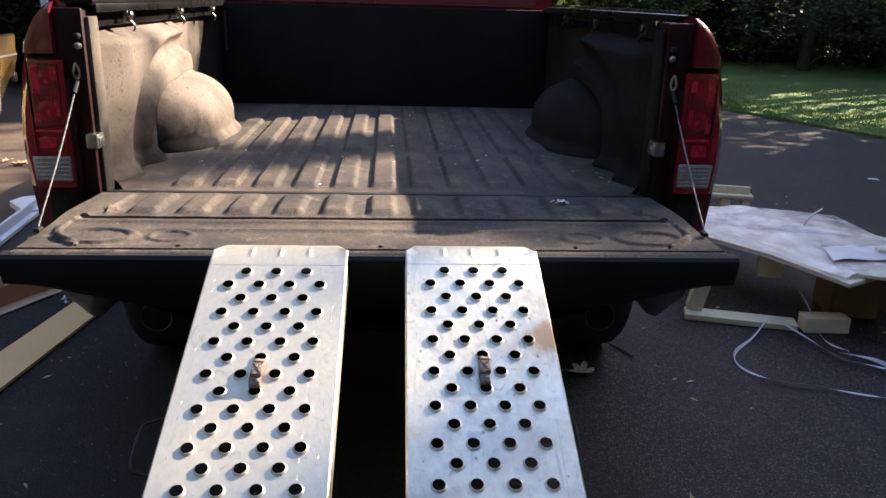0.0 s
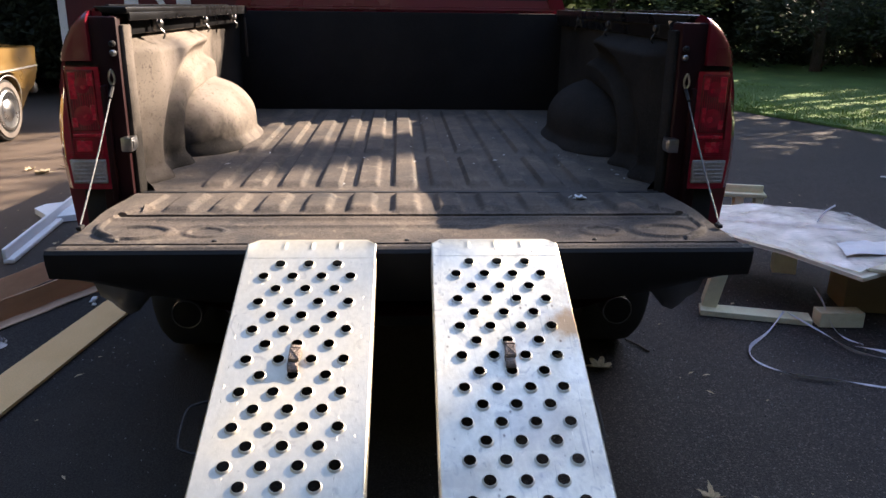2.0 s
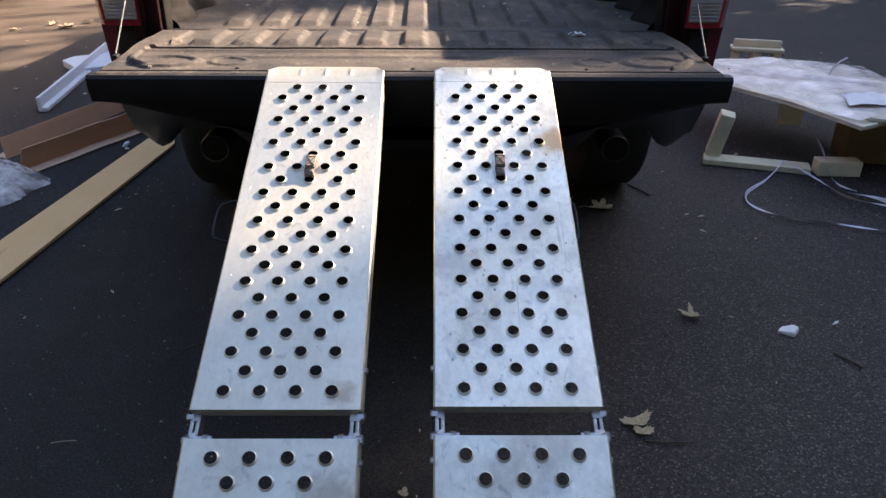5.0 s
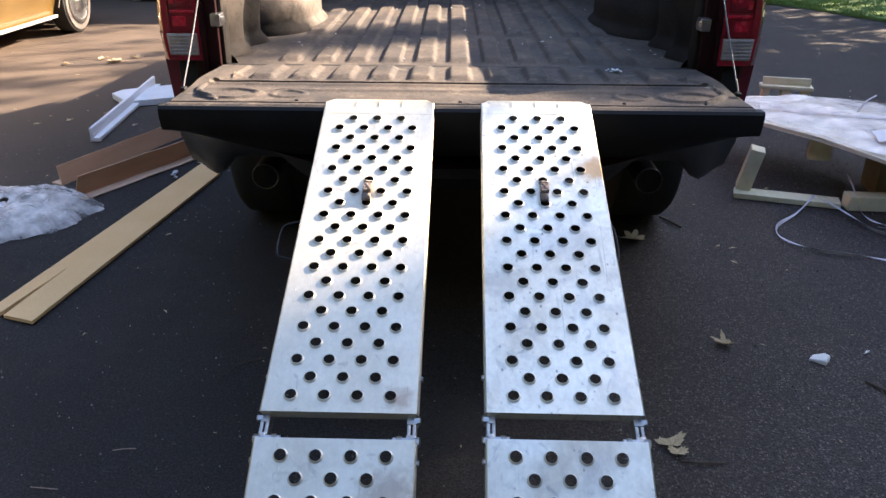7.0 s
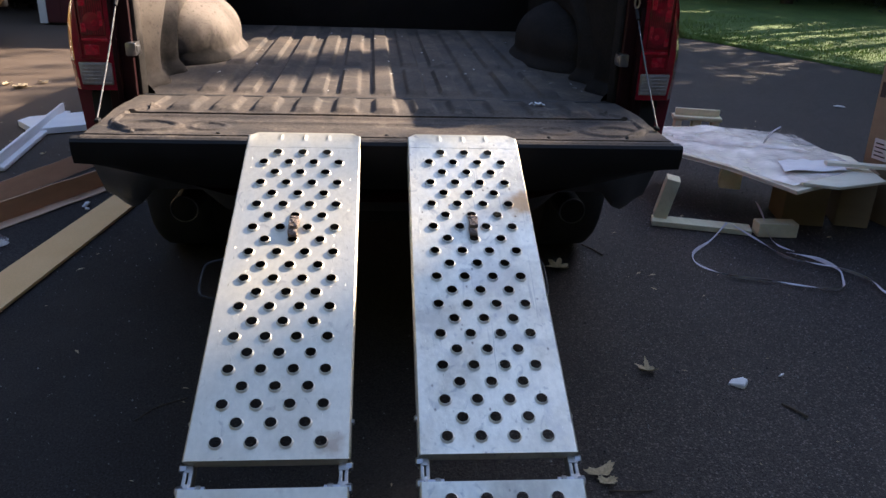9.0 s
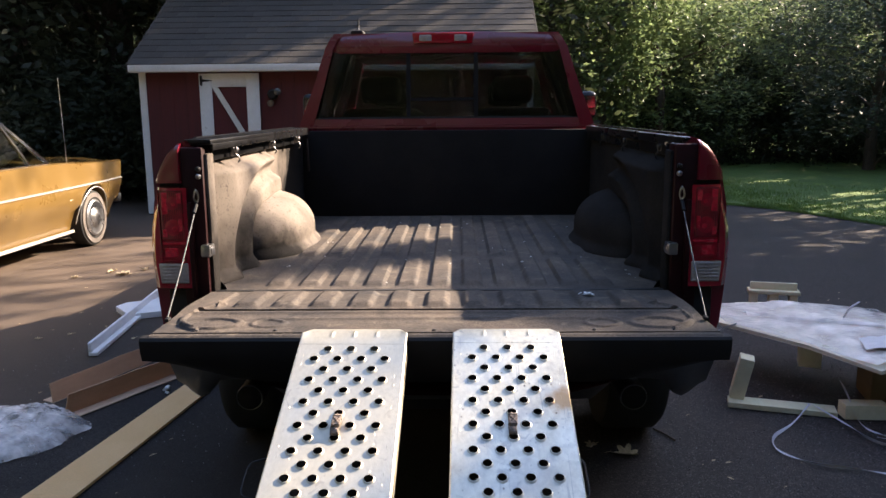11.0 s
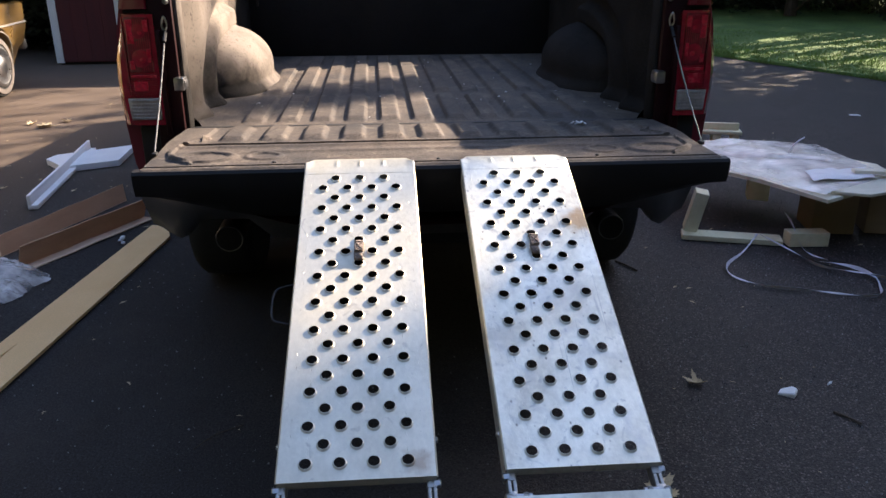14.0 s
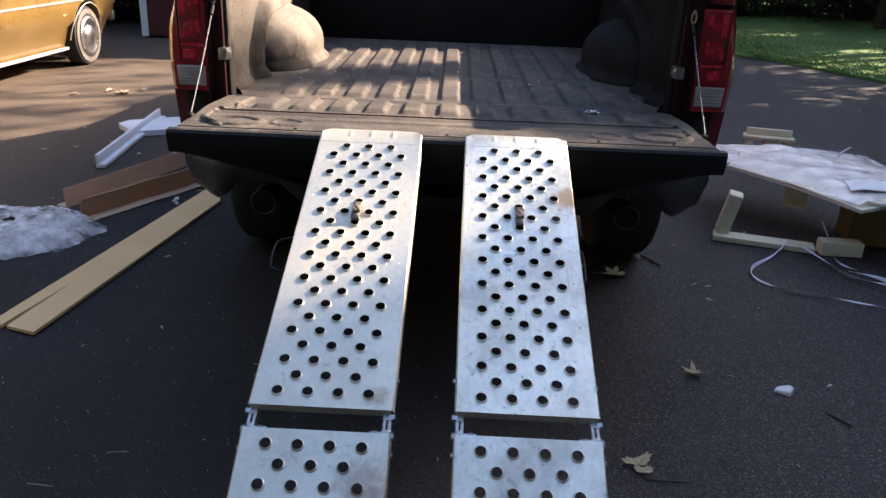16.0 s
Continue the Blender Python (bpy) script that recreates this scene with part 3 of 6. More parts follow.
for s in (-1, 1):
    bedside(s)
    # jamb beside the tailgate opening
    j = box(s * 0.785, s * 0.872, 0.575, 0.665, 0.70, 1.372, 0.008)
    part("jamb", j, RED_SHADED, truck, "red door jamb of the tailgate opening, in a shaded tone", True)
    q = box(s * 0.772, s * 0.787, 0.592, 0.66, 0.86, 1.35, 0.006)
    part("liner_edge", q, LINER_WALL, truck, "dusty liner edge", True)
    st = box(s * 0.768, s * 0.800, 0.548, 0.60, 1.005, 1.045, 0.004)
    box(s * 0.764, s * 0.775, 0.555, 0.592, 1.014, 1.036, 0.003, bm=st)
    part("striker", st, STEEL, truck, "bright steel tailgate striker", True)
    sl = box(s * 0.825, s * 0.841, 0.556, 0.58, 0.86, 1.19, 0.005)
    part("weather_strip", sl, RED_SHADED, truck, "red painted lip in a shaded tone", True)
    for z in (1.275, 1.30):
        part("bump_stop", disc_stack([(0.009, 0), (0.009, 0.012), (0.005, 0.016)], (s * 0.80, 0.578, z), (0, -1, 0), 12), STEEL if z < 1.28 else BLACK, truck)
    # tail lamp
    def lamp_ring(z, grow=0.0):
        x1 = 0.982 - 0.034 * smooth01(1.05, 1.26, z) - 0.008 * smooth01(1.0, 0.88, z)
        g = grow
        return [(s * (0.842 - g), 0.598, z), (s * (0.842 - g), 0.563 - g, z), (s * (0.90), 0.560 - g, z), (s * (x1 - 0.02), 0.568 - g, z),
                (s * (x1 + g), 0.592 - g, z), (s * (x1 + 0.012 + g), 0.66, z), (s * (x1 + 0.004), 0.74, z), (s * 0.90, 0.70, z)]
    lamp = part("tail_lamp", loft([lamp_ring(z) for z in (0.895, 0.91, 0.985)]), LENS, truck, "red tail lamp lens", True)
    part("reverse_lens", prism([(s * 0.85, 0.912), (s * 0.945, 0.912), (s * 0.950, 0.982), (s * 0.85, 0.982)], "y", 0.556, 0.575, bevel=0.004),
         LENS_CLEAR, lamp, "clear ribbed reversing lens", True)
    for k in range(6):
        part("lens_rib", box(s * 0.853, s * 0.940, 0.553, 0.558, 0.917 + 0.011 * k, 0.922 + 0.011 * k, 0.001), LENS_CLEAR, lamp)
    part("upper_lens", loft([lamp_ring(z, -0.001) for z in (0.985, 1.04, 1.10, 1.16, 1.22, 1.238)]), LENS, lamp, "glossy red upper lens", True)
    part("bulb_recess", box(s * 0.856, s * 0.932, 0.5578, 0.570, 1.062, 1.230, 0.004), LENS_DARK, lamp, "dark red bulb recess", True)
    for z, r in ((1.105, 0.030), (1.188, 0.024)):
        part("reflector_bowl", disc_stack([(r, 0), (r * 0.8, 0.0012), (r * 0.55, 0.002), (r * 0.3, 0.0024)], (s * 0.892, 0.5582, z), (0, -1, 0), 24), LENS, lamp, "", True)
        part("bulb_glint", disc_stack([(r * 0.30, 0), (r * 0.15, 0.001)], (s * 0.886, 0.5555, z - 0.004), (0, -1, 0), 12), LENS_LIT, lamp, "", True)
    for x0, x1, z0, z1 in ((0.860, 0.876, 1.186, 1.222), (0.906, 0.927, 1.150, 1.224), (0.861, 0.874, 1.092, 1.136), (0.912, 0.928, 1.072, 1.100)):
        part("reflector_facet", box(s * x0, s * x1, 0.5568, 0.562, z0, z1, 0.002), LENS_LIT, lamp, "bright red reflector facet")
    part("reflector_facet", box(s * 0.880, s * 0.924, 0.5552, 0.562, 1.004, 1.036, 0.002), LENS_LIT, lamp, "bright red reflector facet")
    for k in range(11):
        part("lens_flute", box(s * (0.8585 + 0.0066 * k), s * (0.8605 + 0.0066 * k), 0.5572, 0.562, 1.066, 1.226, 0.0006), LENS, lamp)
    part("lens_bar", box(s * 0.852, s * 0.930, 0.553, 0.562, 1.046, 1.055, 0.002), LENS_LIT, lamp, "bright red reflector bar")
    for k in range(9):
        part("lens_flute", box(s * 0.853, s * 0.946, 0.5555, 0.5625, 0.990 + 0.006 * k, 0.9935 + 0.006 * k, 0.001), LENS, lamp)
    part("lens_divider", box(s * 0.934, s * 0.9385, 0.556, 0.566, 0.99, 1.232, 0.002), LENS_DARK, lamp)
    part("lamp_seal", box(s * 0.842, s * 0.935, 0.575, 0.62, 1.241, 1.251, 0.003), BLACK, truck)
    # panel under the lamp
    part("lower_corner", box(s * 0.80, s * 0.935, 0.585, 0.72, 0.70, 0.892, 0.015), BLACK, truck, "", True)


def rail(s):
    y1 = 2.57 if s > 0 else 2.35
    o = 0.0 if s < 0 else 0.052
    b = box(s * (0.760 + o), s * 0.852, 0.60, y1, 1.378, 1.398 - 0.1 * o, 0.006)
    box(s * (0.760 + o), s * (0.768 + o), 0.62, y1, 1.360, 1.382, 0.002, bm=b)
    box(s * (0.800 + 0.4 * o), s * (0.822 + 0.4 * o), 0.64, y1, 1.318, 1.380, 0.004, bm=b)
    r = part("bed_rail", b, GLOSS_BLACK, truck, "black rail cap with clamp track", True)
    for y in (0.90, 1.50, 2.05):
        c = box(s * (0.765 + o), s * (0.782 + o), y - 0.014, y + 0.014, 1.325, 1.362, 0.005)
        c = disc_stack([(0.012, 0), (0.012, 0.012), (0.006, 0.016)], (s * (0.768 + o), y, 1.347), (-s, 0, 0), 12, c)
        tube(bezier([(s * (0.765 + o), y, 1.335), (s * (0.752 + o), y + 0.01, 1.315), (s * (0.760 + o), y + 0.015, 1.300)], 3), 0.003, 6, c)
        part("clamp", c, RIM, r, "grey steel clamp", True)
    part("rail_edge", box(s * 0.842, s * 0.854, 0.70, y1 - 0.02, 1.398, 1.402, 0.001), GLOSS_BLACK, r, "worn edge strip")


rail(-1)
rail(1)
part("hanging_strap", tube(bezier([(-0.76, 2.28, 1.34), (-0.757, 2.28, 1.25), (-0.758, 2.285, 1.16)], 4), 0.006, 6), BLACK, truck)


# tailgate
def gate_height(x, y):
    z = 0.0
    ax = abs(x)
    # row of raised pads next to the hinge
    pads = smooth01(0.285, 0.325, y) * (1 - smooth01(0.50, 0.545, y)) * (1 if ax < 0.68 else 0)
    z += 0.013 * pads * rib(x, 0.118, 0.066, 0.009)
    z += 0.004 * smooth01(0.20, 0.30, y)
    # long grooves, step and bead
    z -= 0.022 * (1 if abs(y - 0.270) < 0.0075 and ax < 0.735 else 0)
    z -= 0.012 * (1 if abs(y - 0.034) < 0.005 else 0)
    z -= 0.035 * smooth01(0.563, 0.570, y)
    z += 0.005 * math.exp(-((y - 0.240) / 0.010) ** 2) * (1 if ax < 0.73 else 0)
    z += 0.005 * math.exp(-((y - 0.175) / 0.010) ** 2) * (1 - smooth01(0.50, 0.55, ax))
    # oval beads at the ends
    d = math.hypot((ax - 0.635) / 0.085, (y - 0.125) / 0.055)
    z += 0.0065 * smooth01(0.70, 0.84, d) * (1 - smooth01(0.98, 1.12, d))
    d = math.hypot((ax - 0.475) / 0.05, (y - 0.125) / 0.04)
    z += 0.0045 * smooth01(0.70, 0.80, d) * (1 - smooth01(1.0, 1.15, d)) * (1 if ax < 0.56 else 0)
    # curved bead round the corner
    d = math.hypot((ax - 0.60) / 0.145, (y - 0.20) / 0.16)
    z += 0.007 * smooth01(0.90, 0.94, d) * (1 - smooth01(1.0, 1.05, d)) * (1 if ax > 0.66 else 0)
    return z


gate = part("tailgate", box(-0.785, 0.785, 0.012, 0.590, 0.835, 0.874, 0.010), RED_SHADED, truck, "lowered tailgate", True)


def gate_top():
    def fn(u, v):
        x, y = -0.787 + 1.574 * u, 0.002 + 0.588 * v
        edge = min(x + 0.787, 0.787 - x)
        z = 0.890 - 0.012 * smooth01(0.3, 0.6, y) + gate_height(x, y)
        z -= 0.010 * (1 - smooth01(0, 0.012, edge)) + 0.006 * (1 - smooth01(0, 0.014, y))
        return x, y, z + 0.0008 * noise.noise((x * 14, y * 14, 3))
    part("gate_liner", sheet(300, 190, fn), LINER, gate, "moulded dusty liner on the tailgate", True)
    for k in range(7):
        x = -0.66 + 0.22 * k
        part("screw", disc_stack([(0.006, 0), (0.006, 0.003), (0.003, 0.005)], (x, 0.055, 0.889), (0, 0, 1), 8), BLACK, gate)


gate_top()


def gate_edge():
    """The rolled upper edge of the tailgate, which faces back when it is down; deeper in the middle."""
    rings = []
    for i in range(61):
        x = -0.797 + 1.594 * i / 60
        k = smooth01(0.85, 0.43, abs(x))
        low = 0.822 - 0.088 * k
        out = -0.004
        rings.append([(x, 0.03, 0.886), (x, out + 0.004, 0.886), (x, out - 0.002, 0.878), (x, out, 0.85), (x, out + 0.01, 0.82 - 0.02 * k),
                      (x, 0.02 + 0.05 * k, low), (x, 0.06 + 0.05 * k, low - 0.004), (x, 0.12, 0.82)])
    part("gate_edge", loft(rings), BLACK, gate, "black moulded tailgate edge", True)
    def fn(u, v):
        x, y = -0.78 + 1.56 * u, 0.06 + 0.53 * v
        k = smooth01(0.80, 0.30, abs(x))
        return x, y, 0.818 - 0.118 * k * (1 - 0.5 * v) + 0.02 * v
    part("outer_skin", sheet(40, 8, fn), RED_SHADED, gate, "red outer skin of the tailgate", True)


gate_edge()

for s in (-1, 1):
    a, c = Vector((s * 0.812, 0.572, 1.185)), Vector((s * 0.772, 0.145, 0.905))
    cb = tube([a + (c - a) * t + Vector((0, 0, -0.01 * math.sin(math.pi * t))) for t in (0, 0.2, 0.4, 0.6, 0.8, 1)], 0.0024, 8)
    cable = part("support_cable", cb, CABLE, truck, "steel tailgate cable", True)
    part("cable_sleeve", tube([a, a + (c - a) * 0.10], 0.006, 8), BLACK, cable, "", True)
    part("cable_end", box(s * 0.765, s * 0.779, 0.132, 0.158, 0.893, 0.904, 0.004), BLACK, cable, "", True)
    part("cable_loop", tube(bezier([a, a + Vector((s * -0.008, 0, 0.02)), a + Vector((0, 0, 0.045)), a + Vector((s * 0.008, 0, 0.02)), a], 4), 0.0035, 6), STEEL, cable, "", True)


# bumper, exhaust, wheels
def bumper():
    rings = []
    for i in range(49):
        x = -0.975 + 1.95 * i / 48
        ax = abs(x)
        bend = 0.10 * smooth01(0.78, 0.99, ax)
        low = 0.49 + 0.035 * smooth01(0.86, 0.99, ax)
        notch = 0.075 * smooth01(0.52, 0.62, ax) * (1 - smooth01(0.76, 0.84, ax))
        xl = x * (1 - 0.018 * smooth01(0.80, 0.99, ax))
        step = 0.03 if ax < 0.30 else 0.0
        y = 0.545 + bend
        rings.append([(x, y + 0.10, 0.705), (x, y + 0.015, 0.705 - step), (x, y, 0.69 - step), (x, y - 0.004, 0.62), (xl, y + 0.01, low + 0.03 + notch),
                      (xl, y + 0.03, low + notch), (xl, y + 0.10, low + notch)])
    part("rear_bumper", loft(rings), GREY_BUMP, truck, "dark grey rear bumper", True)


bumper()
part("hitch_bar", box(-0.30, 0.30, 0.60, 0.68, 0.44, 0.50, 0.01), BLACK, truck, "", True)
part("hitch_plate", box(-0.16, 0.16, 0.530, 0.548, 0.58, 0.66, 0.006), GREY_BUMP, truck, "", True)
for s in (-1, 1):
    e = disc_stack([(0.046, 0.0), (0.050, 0.003), (0.050, 0.30), (0.042, 0.30), (0.042, 0.003)], (s * 0.715, 0.735, 0.435), (0, 1, 0), 28)
    ex = part("exhaust_tip", e, BLACK, truck, "round black exhaust tip", True)
    part("tip_rim", disc_stack([(0.0505, 0.004), (0.049, -0.003), (0.0455, -0.002), (0.045, 0.006)], (s * 0.715, 0.735, 0.435), (0, 1, 0), 28), RIM, ex, "thin bright rim", True)
    part("exhaust_inside", disc_stack([(0.043, 0.05), (0.043, 0.051)], (s * 0.715, 0.735, 0.435), (0, 1, 0), 20), BLACK, truck)
    w = part("wheel", disc_stack([(0.22, -0.10), (0.22, 0.10)], (s * 0.845, 1.55, 0.40), (1, 0, 0), 24), ALU_DULL, truck, "alloy wheel", True)
    tp = [(0.23, -0.125), (0.33, -0.135), (0.375, -0.130), (0.397, -0.105), (0.40, -0.06), (0.40, 0.06), (0.397, 0.105), (0.375, 0.130), (0.33, 0.135), (0.23, 0.125)]
    part("tyre", disc_stack(tp, (s * 0.845, 1.55, 0.40), (1, 0, 0), 40), RUBBER, w, "black rubber tyre", True)
    w = part("wheel", disc_stack([(0.22, -0.10), (0.22, 0.10)], (s * 0.845, 5.12, 0.40), (1, 0, 0), 24), ALU_DULL, truck, "alloy wheel", True)
    part("tyre", disc_stack(tp, (s * 0.845, 5.12, 0.40), (1, 0, 0), 40), RUBBER, w, "black rubber tyre", True)
part("axle", box(-0.75, 0.75, 1.45, 1.65, 0.32, 0.46, 0.04), BLACK, truck, "", True)
part("chassis", box(-0.45, 0.45, 0.75, 5.6, 0.42, 0.62, 0.03), BLACK, truck, "", True)


# cab
def cab():
    low = []
    for y, top, half in ((2.70, 1.40, 0.955), (2.73, 1.41, 0.965), (4.6, 1.40, 0.965), (4.75, 1.34, 0.96), (5.6, 1.27, 0.93), (6.15, 1.18, 0.86), (6.25, 1.05, 0.82)):
        low.append([(-half + 0.05, y, 0.45), (-half, y, 0.60), (-half - 0.015, y, 1.0), (-half + 0.01, y, 1.25), (-half + 0.07, y, top - 0.02), (-half + 0.13, y, top),
                    (half - 0.13, y, top), (half - 0.07, y, top - 0.02), (half - 0.01, y, 1.25), (half + 0.015, y, 1.0), (half, y, 0.60), (half - 0.05, y, 0.45)])
    part("cab_body", loft(low), RED, truck, "glossy dark red cab and bonnet", True)
    # roof
    roof = []
    for y, w, z in ((2.80, 0.665, 1.918), (2.82, 0.69, 1.945), (3.1, 0.70, 1.968), (3.6, 0.70, 1.975), (4.1, 0.68, 1.955), (4.2, 0.66, 1.93)):
        roof.append([(-w - 0.03, y, z - 0.075), (-w, y, z - 0.035), (-w + 0.06, y, z - 0.008), (-0.25, y, z + 0.006), (0.25, y, z + 0.006), (w - 0.06, y, z - 0.008),
                     (w, y, z - 0.035), (w + 0.03, y, z - 0.075), (w - 0.02, y, z - 0.09), (-w + 0.02, y, z - 0.09)])
    part("cab_roof", loft(roof), RED, truck, "red cab roof", True)
    for s in (-1, 1):
        pill = [[(s * 0.885, 2.70, 1.395), (s * 0.80, 2.695, 1.395), (s * 0.80, 2.80, 1.395), (s * 0.90, 2.86, 1.395)],
                [(s * 0.80, 2.735, 1.62), (s * 0.735, 2.73, 1.62), (s * 0.735, 2.82, 1.62), (s * 0.82, 2.90, 1.62)],
                [(s * 0.725, 2.785, 1.86), (s * 0.675, 2.78, 1.86), (s * 0.675, 2.86, 1.86), (s * 0.73, 2.92, 1.86)],
                [(s * 0.69, 2.80, 1.925), (s * 0.64, 2.80, 1.925), (s * 0.64, 2.87, 1.925), (s * 0.69, 2.93, 1.925)]]
        part("cab_pillar", loft(pill), RED, truck, "red rear pillar of the cab", True)
        ap = [[(s * 0.90, 4.78, 1.38), (s * 0.84, 4.80, 1.38), (s * 0.84, 4.70, 1.38), (s * 0.91, 4.66, 1.38)],
              [(s * 0.70, 4.20, 1.90), (s * 0.65, 4.22, 1.90), (s * 0.65, 4.12, 1.90), (s * 0.71, 4.10, 1.90)]]
        part("windscreen_pillar", loft(ap), RED, truck)
        bp = [[(s * 0.905, 3.72, 1.38), (s * 0.86, 3.72, 1.38), (s * 0.86, 3.60, 1.38), (s * 0.905, 3.60, 1.38)],
              [(s * 0.715, 3.70, 1.90), (s * 0.67, 3.70, 1.90), (s * 0.67, 3.62, 1.90), (s * 0.715, 3.62, 1.90)]]
        part("door_pillar", loft(bp), BLACK, truck)
        for y0, y1 in ((2.90, 3.60), (3.72, 4.66)):
            f = y1 if y1 < 4 else 4.66
            g = loft([[(s * 0.892, y0, 1.39), (s * 0.892, f, 1.39), (s * 0.886, f, 1.39), (s * 0.886, y0, 1.39)],
                      [(s * 0.71, y0 + 0.02, 1.90), (s * 0.71, min(f, 4.14), 1.90), (s * 0.704, min(f, 4.14), 1.90), (s * 0.704, y0 + 0.02, 1.90)]])
            part("side_window", g, GLASS, truck, "tinted side window")
    g = loft([[(-0.84, 4.75, 1.39), (0.84, 4.75, 1.39), (0.84, 4.744, 1.39), (-0.84, 4.744, 1.39)],
              [(-0.65, 4.17, 1.90), (0.65, 4.17, 1.90), (0.65, 4.164, 1.90), (-0.65, 4.164, 1.90)]])
    part("windscreen", g, GLASS_CAR, truck, "clear windscreen")

    # rear window: frame, three panes, sill
    def slab(x0, x1, x2, x3, z0, z1, off0, off1, thick):
        def y_at(z):
            return 2.712 + (z - 1.40) * 0.205
        return loft([[(x0, y_at(z0) + off0, z0), (x1, y_at(z0) + off0, z0), (x1, y_at(z0) + off0 + thick, z0), (x0, y_at(z0) + off0 + thick, z0)],
                     [(x2, y_at(z1) + off1, z1), (x3, y_at(z1) + off1, z1), (x3, y_at(z1) + off1 + thick, z1), (x2, y_at(z1) + off1 + thick, z1)]])
    part("window_sill", slab(-0.845, 0.845, -0.82, 0.82, 1.385, 1.438, -0.012, -0.008, 0.05), RED, truck, "red panel under the rear window", True)
    part("roof_edge", slab(-0.715, 0.715, -0.675, 0.675, 1.868, 1.945, -0.010, -0.006, 0.07), RED, truck, "red roof edge", True)
    part("window_gasket", slab(-0.815, 0.815, -0.71, 0.71, 1.436, 1.450, -0.002, -0.002, 0.02), BLACK, truck)
    part("rear_window", slab(-0.815, -0.232, -0.715, -0.232, 1.444, 1.872, 0.004, 0.004, 0.005), GLASS, truck, "tinted fixed pane")
    part("rear_window", slab(0.185, 0.805, 0.185, 0.705, 1.444, 1.872, 0.004, 0.004, 0.005), GLASS, truck, "tinted fixed pane")
    part("slider_pane", slab(-0.222, 0.175, -0.222, 0.175, 1.452, 1.865, 0.014, 0.014, 0.005), GLASS, truck, "tinted sliding centre pane")
    for x in (-0.227, 0.180):
        part("slider_post", slab(x - 0.012, x + 0.012, x - 0.012, x + 0.012, 1.444, 1.872, 0.0, 0.0, 0.022), LINER_DARK, truck)
    part("slider_bar", slab(-0.22, 0.175, -0.22, 0.175, 1.545, 1.562, 0.006, 0.006, 0.02), LINER_DARK, truck)
    hl = part("brake_light", prism([(-0.195, 1.882), (0.160, 1.882), (0.168, 1.945), (-0.203, 1.945)], "y", 2.785, 2.83, bevel=0.008), LENS, truck, "red high brake light", True)
    for x0, x1 in ((-0.16, -0.085), (0.05, 0.125)):
        part("cargo_lens", box(x0, x1, 2.779, 2.79, 1.895, 1.932, 0.006), LENS_CLEAR, hl, "clear cargo lens", True)
    # interior
    part("dashboard", box(-0.80, 0.80, 4.25, 4.72, 1.20, 1.41, 0.04), SEAT, truck, "", True)
    part("cab_lining", box(-0.80, 0.80, 2.76, 2.78, 0.9, 1.42, 0.004), SEAT, truck)
    for x in (-0.42, 0.42):
        for y, z in ((3.0, 1.50), (3.75, 1.48)):
            st = part("seat_back", box(x - 0.25, x + 0.25, y, y + 0.16, 1.0, z, 0.05, 3), SEAT, truck, "dark seat back", True)
            part("headrest", box(x - 0.13, x + 0.13, y + 0.02, y + 0.12, z + 0.03, z + 0.20, 0.045, 3), SEAT, st, "", True)
    # mirrors
    for s in (-1, 1):
        m = part("door_mirror", box(s * 1.03, s * 1.19, 4.35, 4.46, 1.40, 1.63, 0.05, 3), GLOSS_BLACK, truck, "black door mirror", True)
        mg = loft([[(s * 1.055, 4.347, 1.44), (s * 1.165, 4.326, 1.44), (s * 1.165, 4.332, 1.44), (s * 1.055, 4.353, 1.44)],
                   [(s * 1.050, 4.347, 1.50), (s * 1.170, 4.324, 1.50), (s * 1.170, 4.330, 1.50), (s * 1.050, 4.353, 1.50)],
                   [(s * 1.055, 4.341, 1.59), (s * 1.160, 4.320, 1.59), (s * 1.160, 4.326, 1.59), (s * 1.055, 4.347, 1.59)]])
        part("mirror_glass", mg, CHROME, m, "mirror glass")
        part("mirror_arm", box(s * 0.93, s * 1.06, 4.38, 4.45, 1.40, 1.46, 0.02), BLACK, m)
    ant = part("roof_aerial", box(-0.60, -0.52, 3.0, 3.14, 1.955, 1.985, 0.012), BLACK, truck, "black roof aerial", True)
    part("aerial_mast", tube([(-0.56, 3.05, 1.98), (-0.562, 3.10, 2.01), (-0.563, 3.12, 2.065)], [0.012, 0.007, 0.004], 8), BLACK, ant, "", True)


cab()


# ---- loading ramps ----
ANG, BEND = radians(21.95), radians(10.3)
FOLD = 0.905
PITCH, ROW = 0.0603, 0.0391
HALF = 0.139


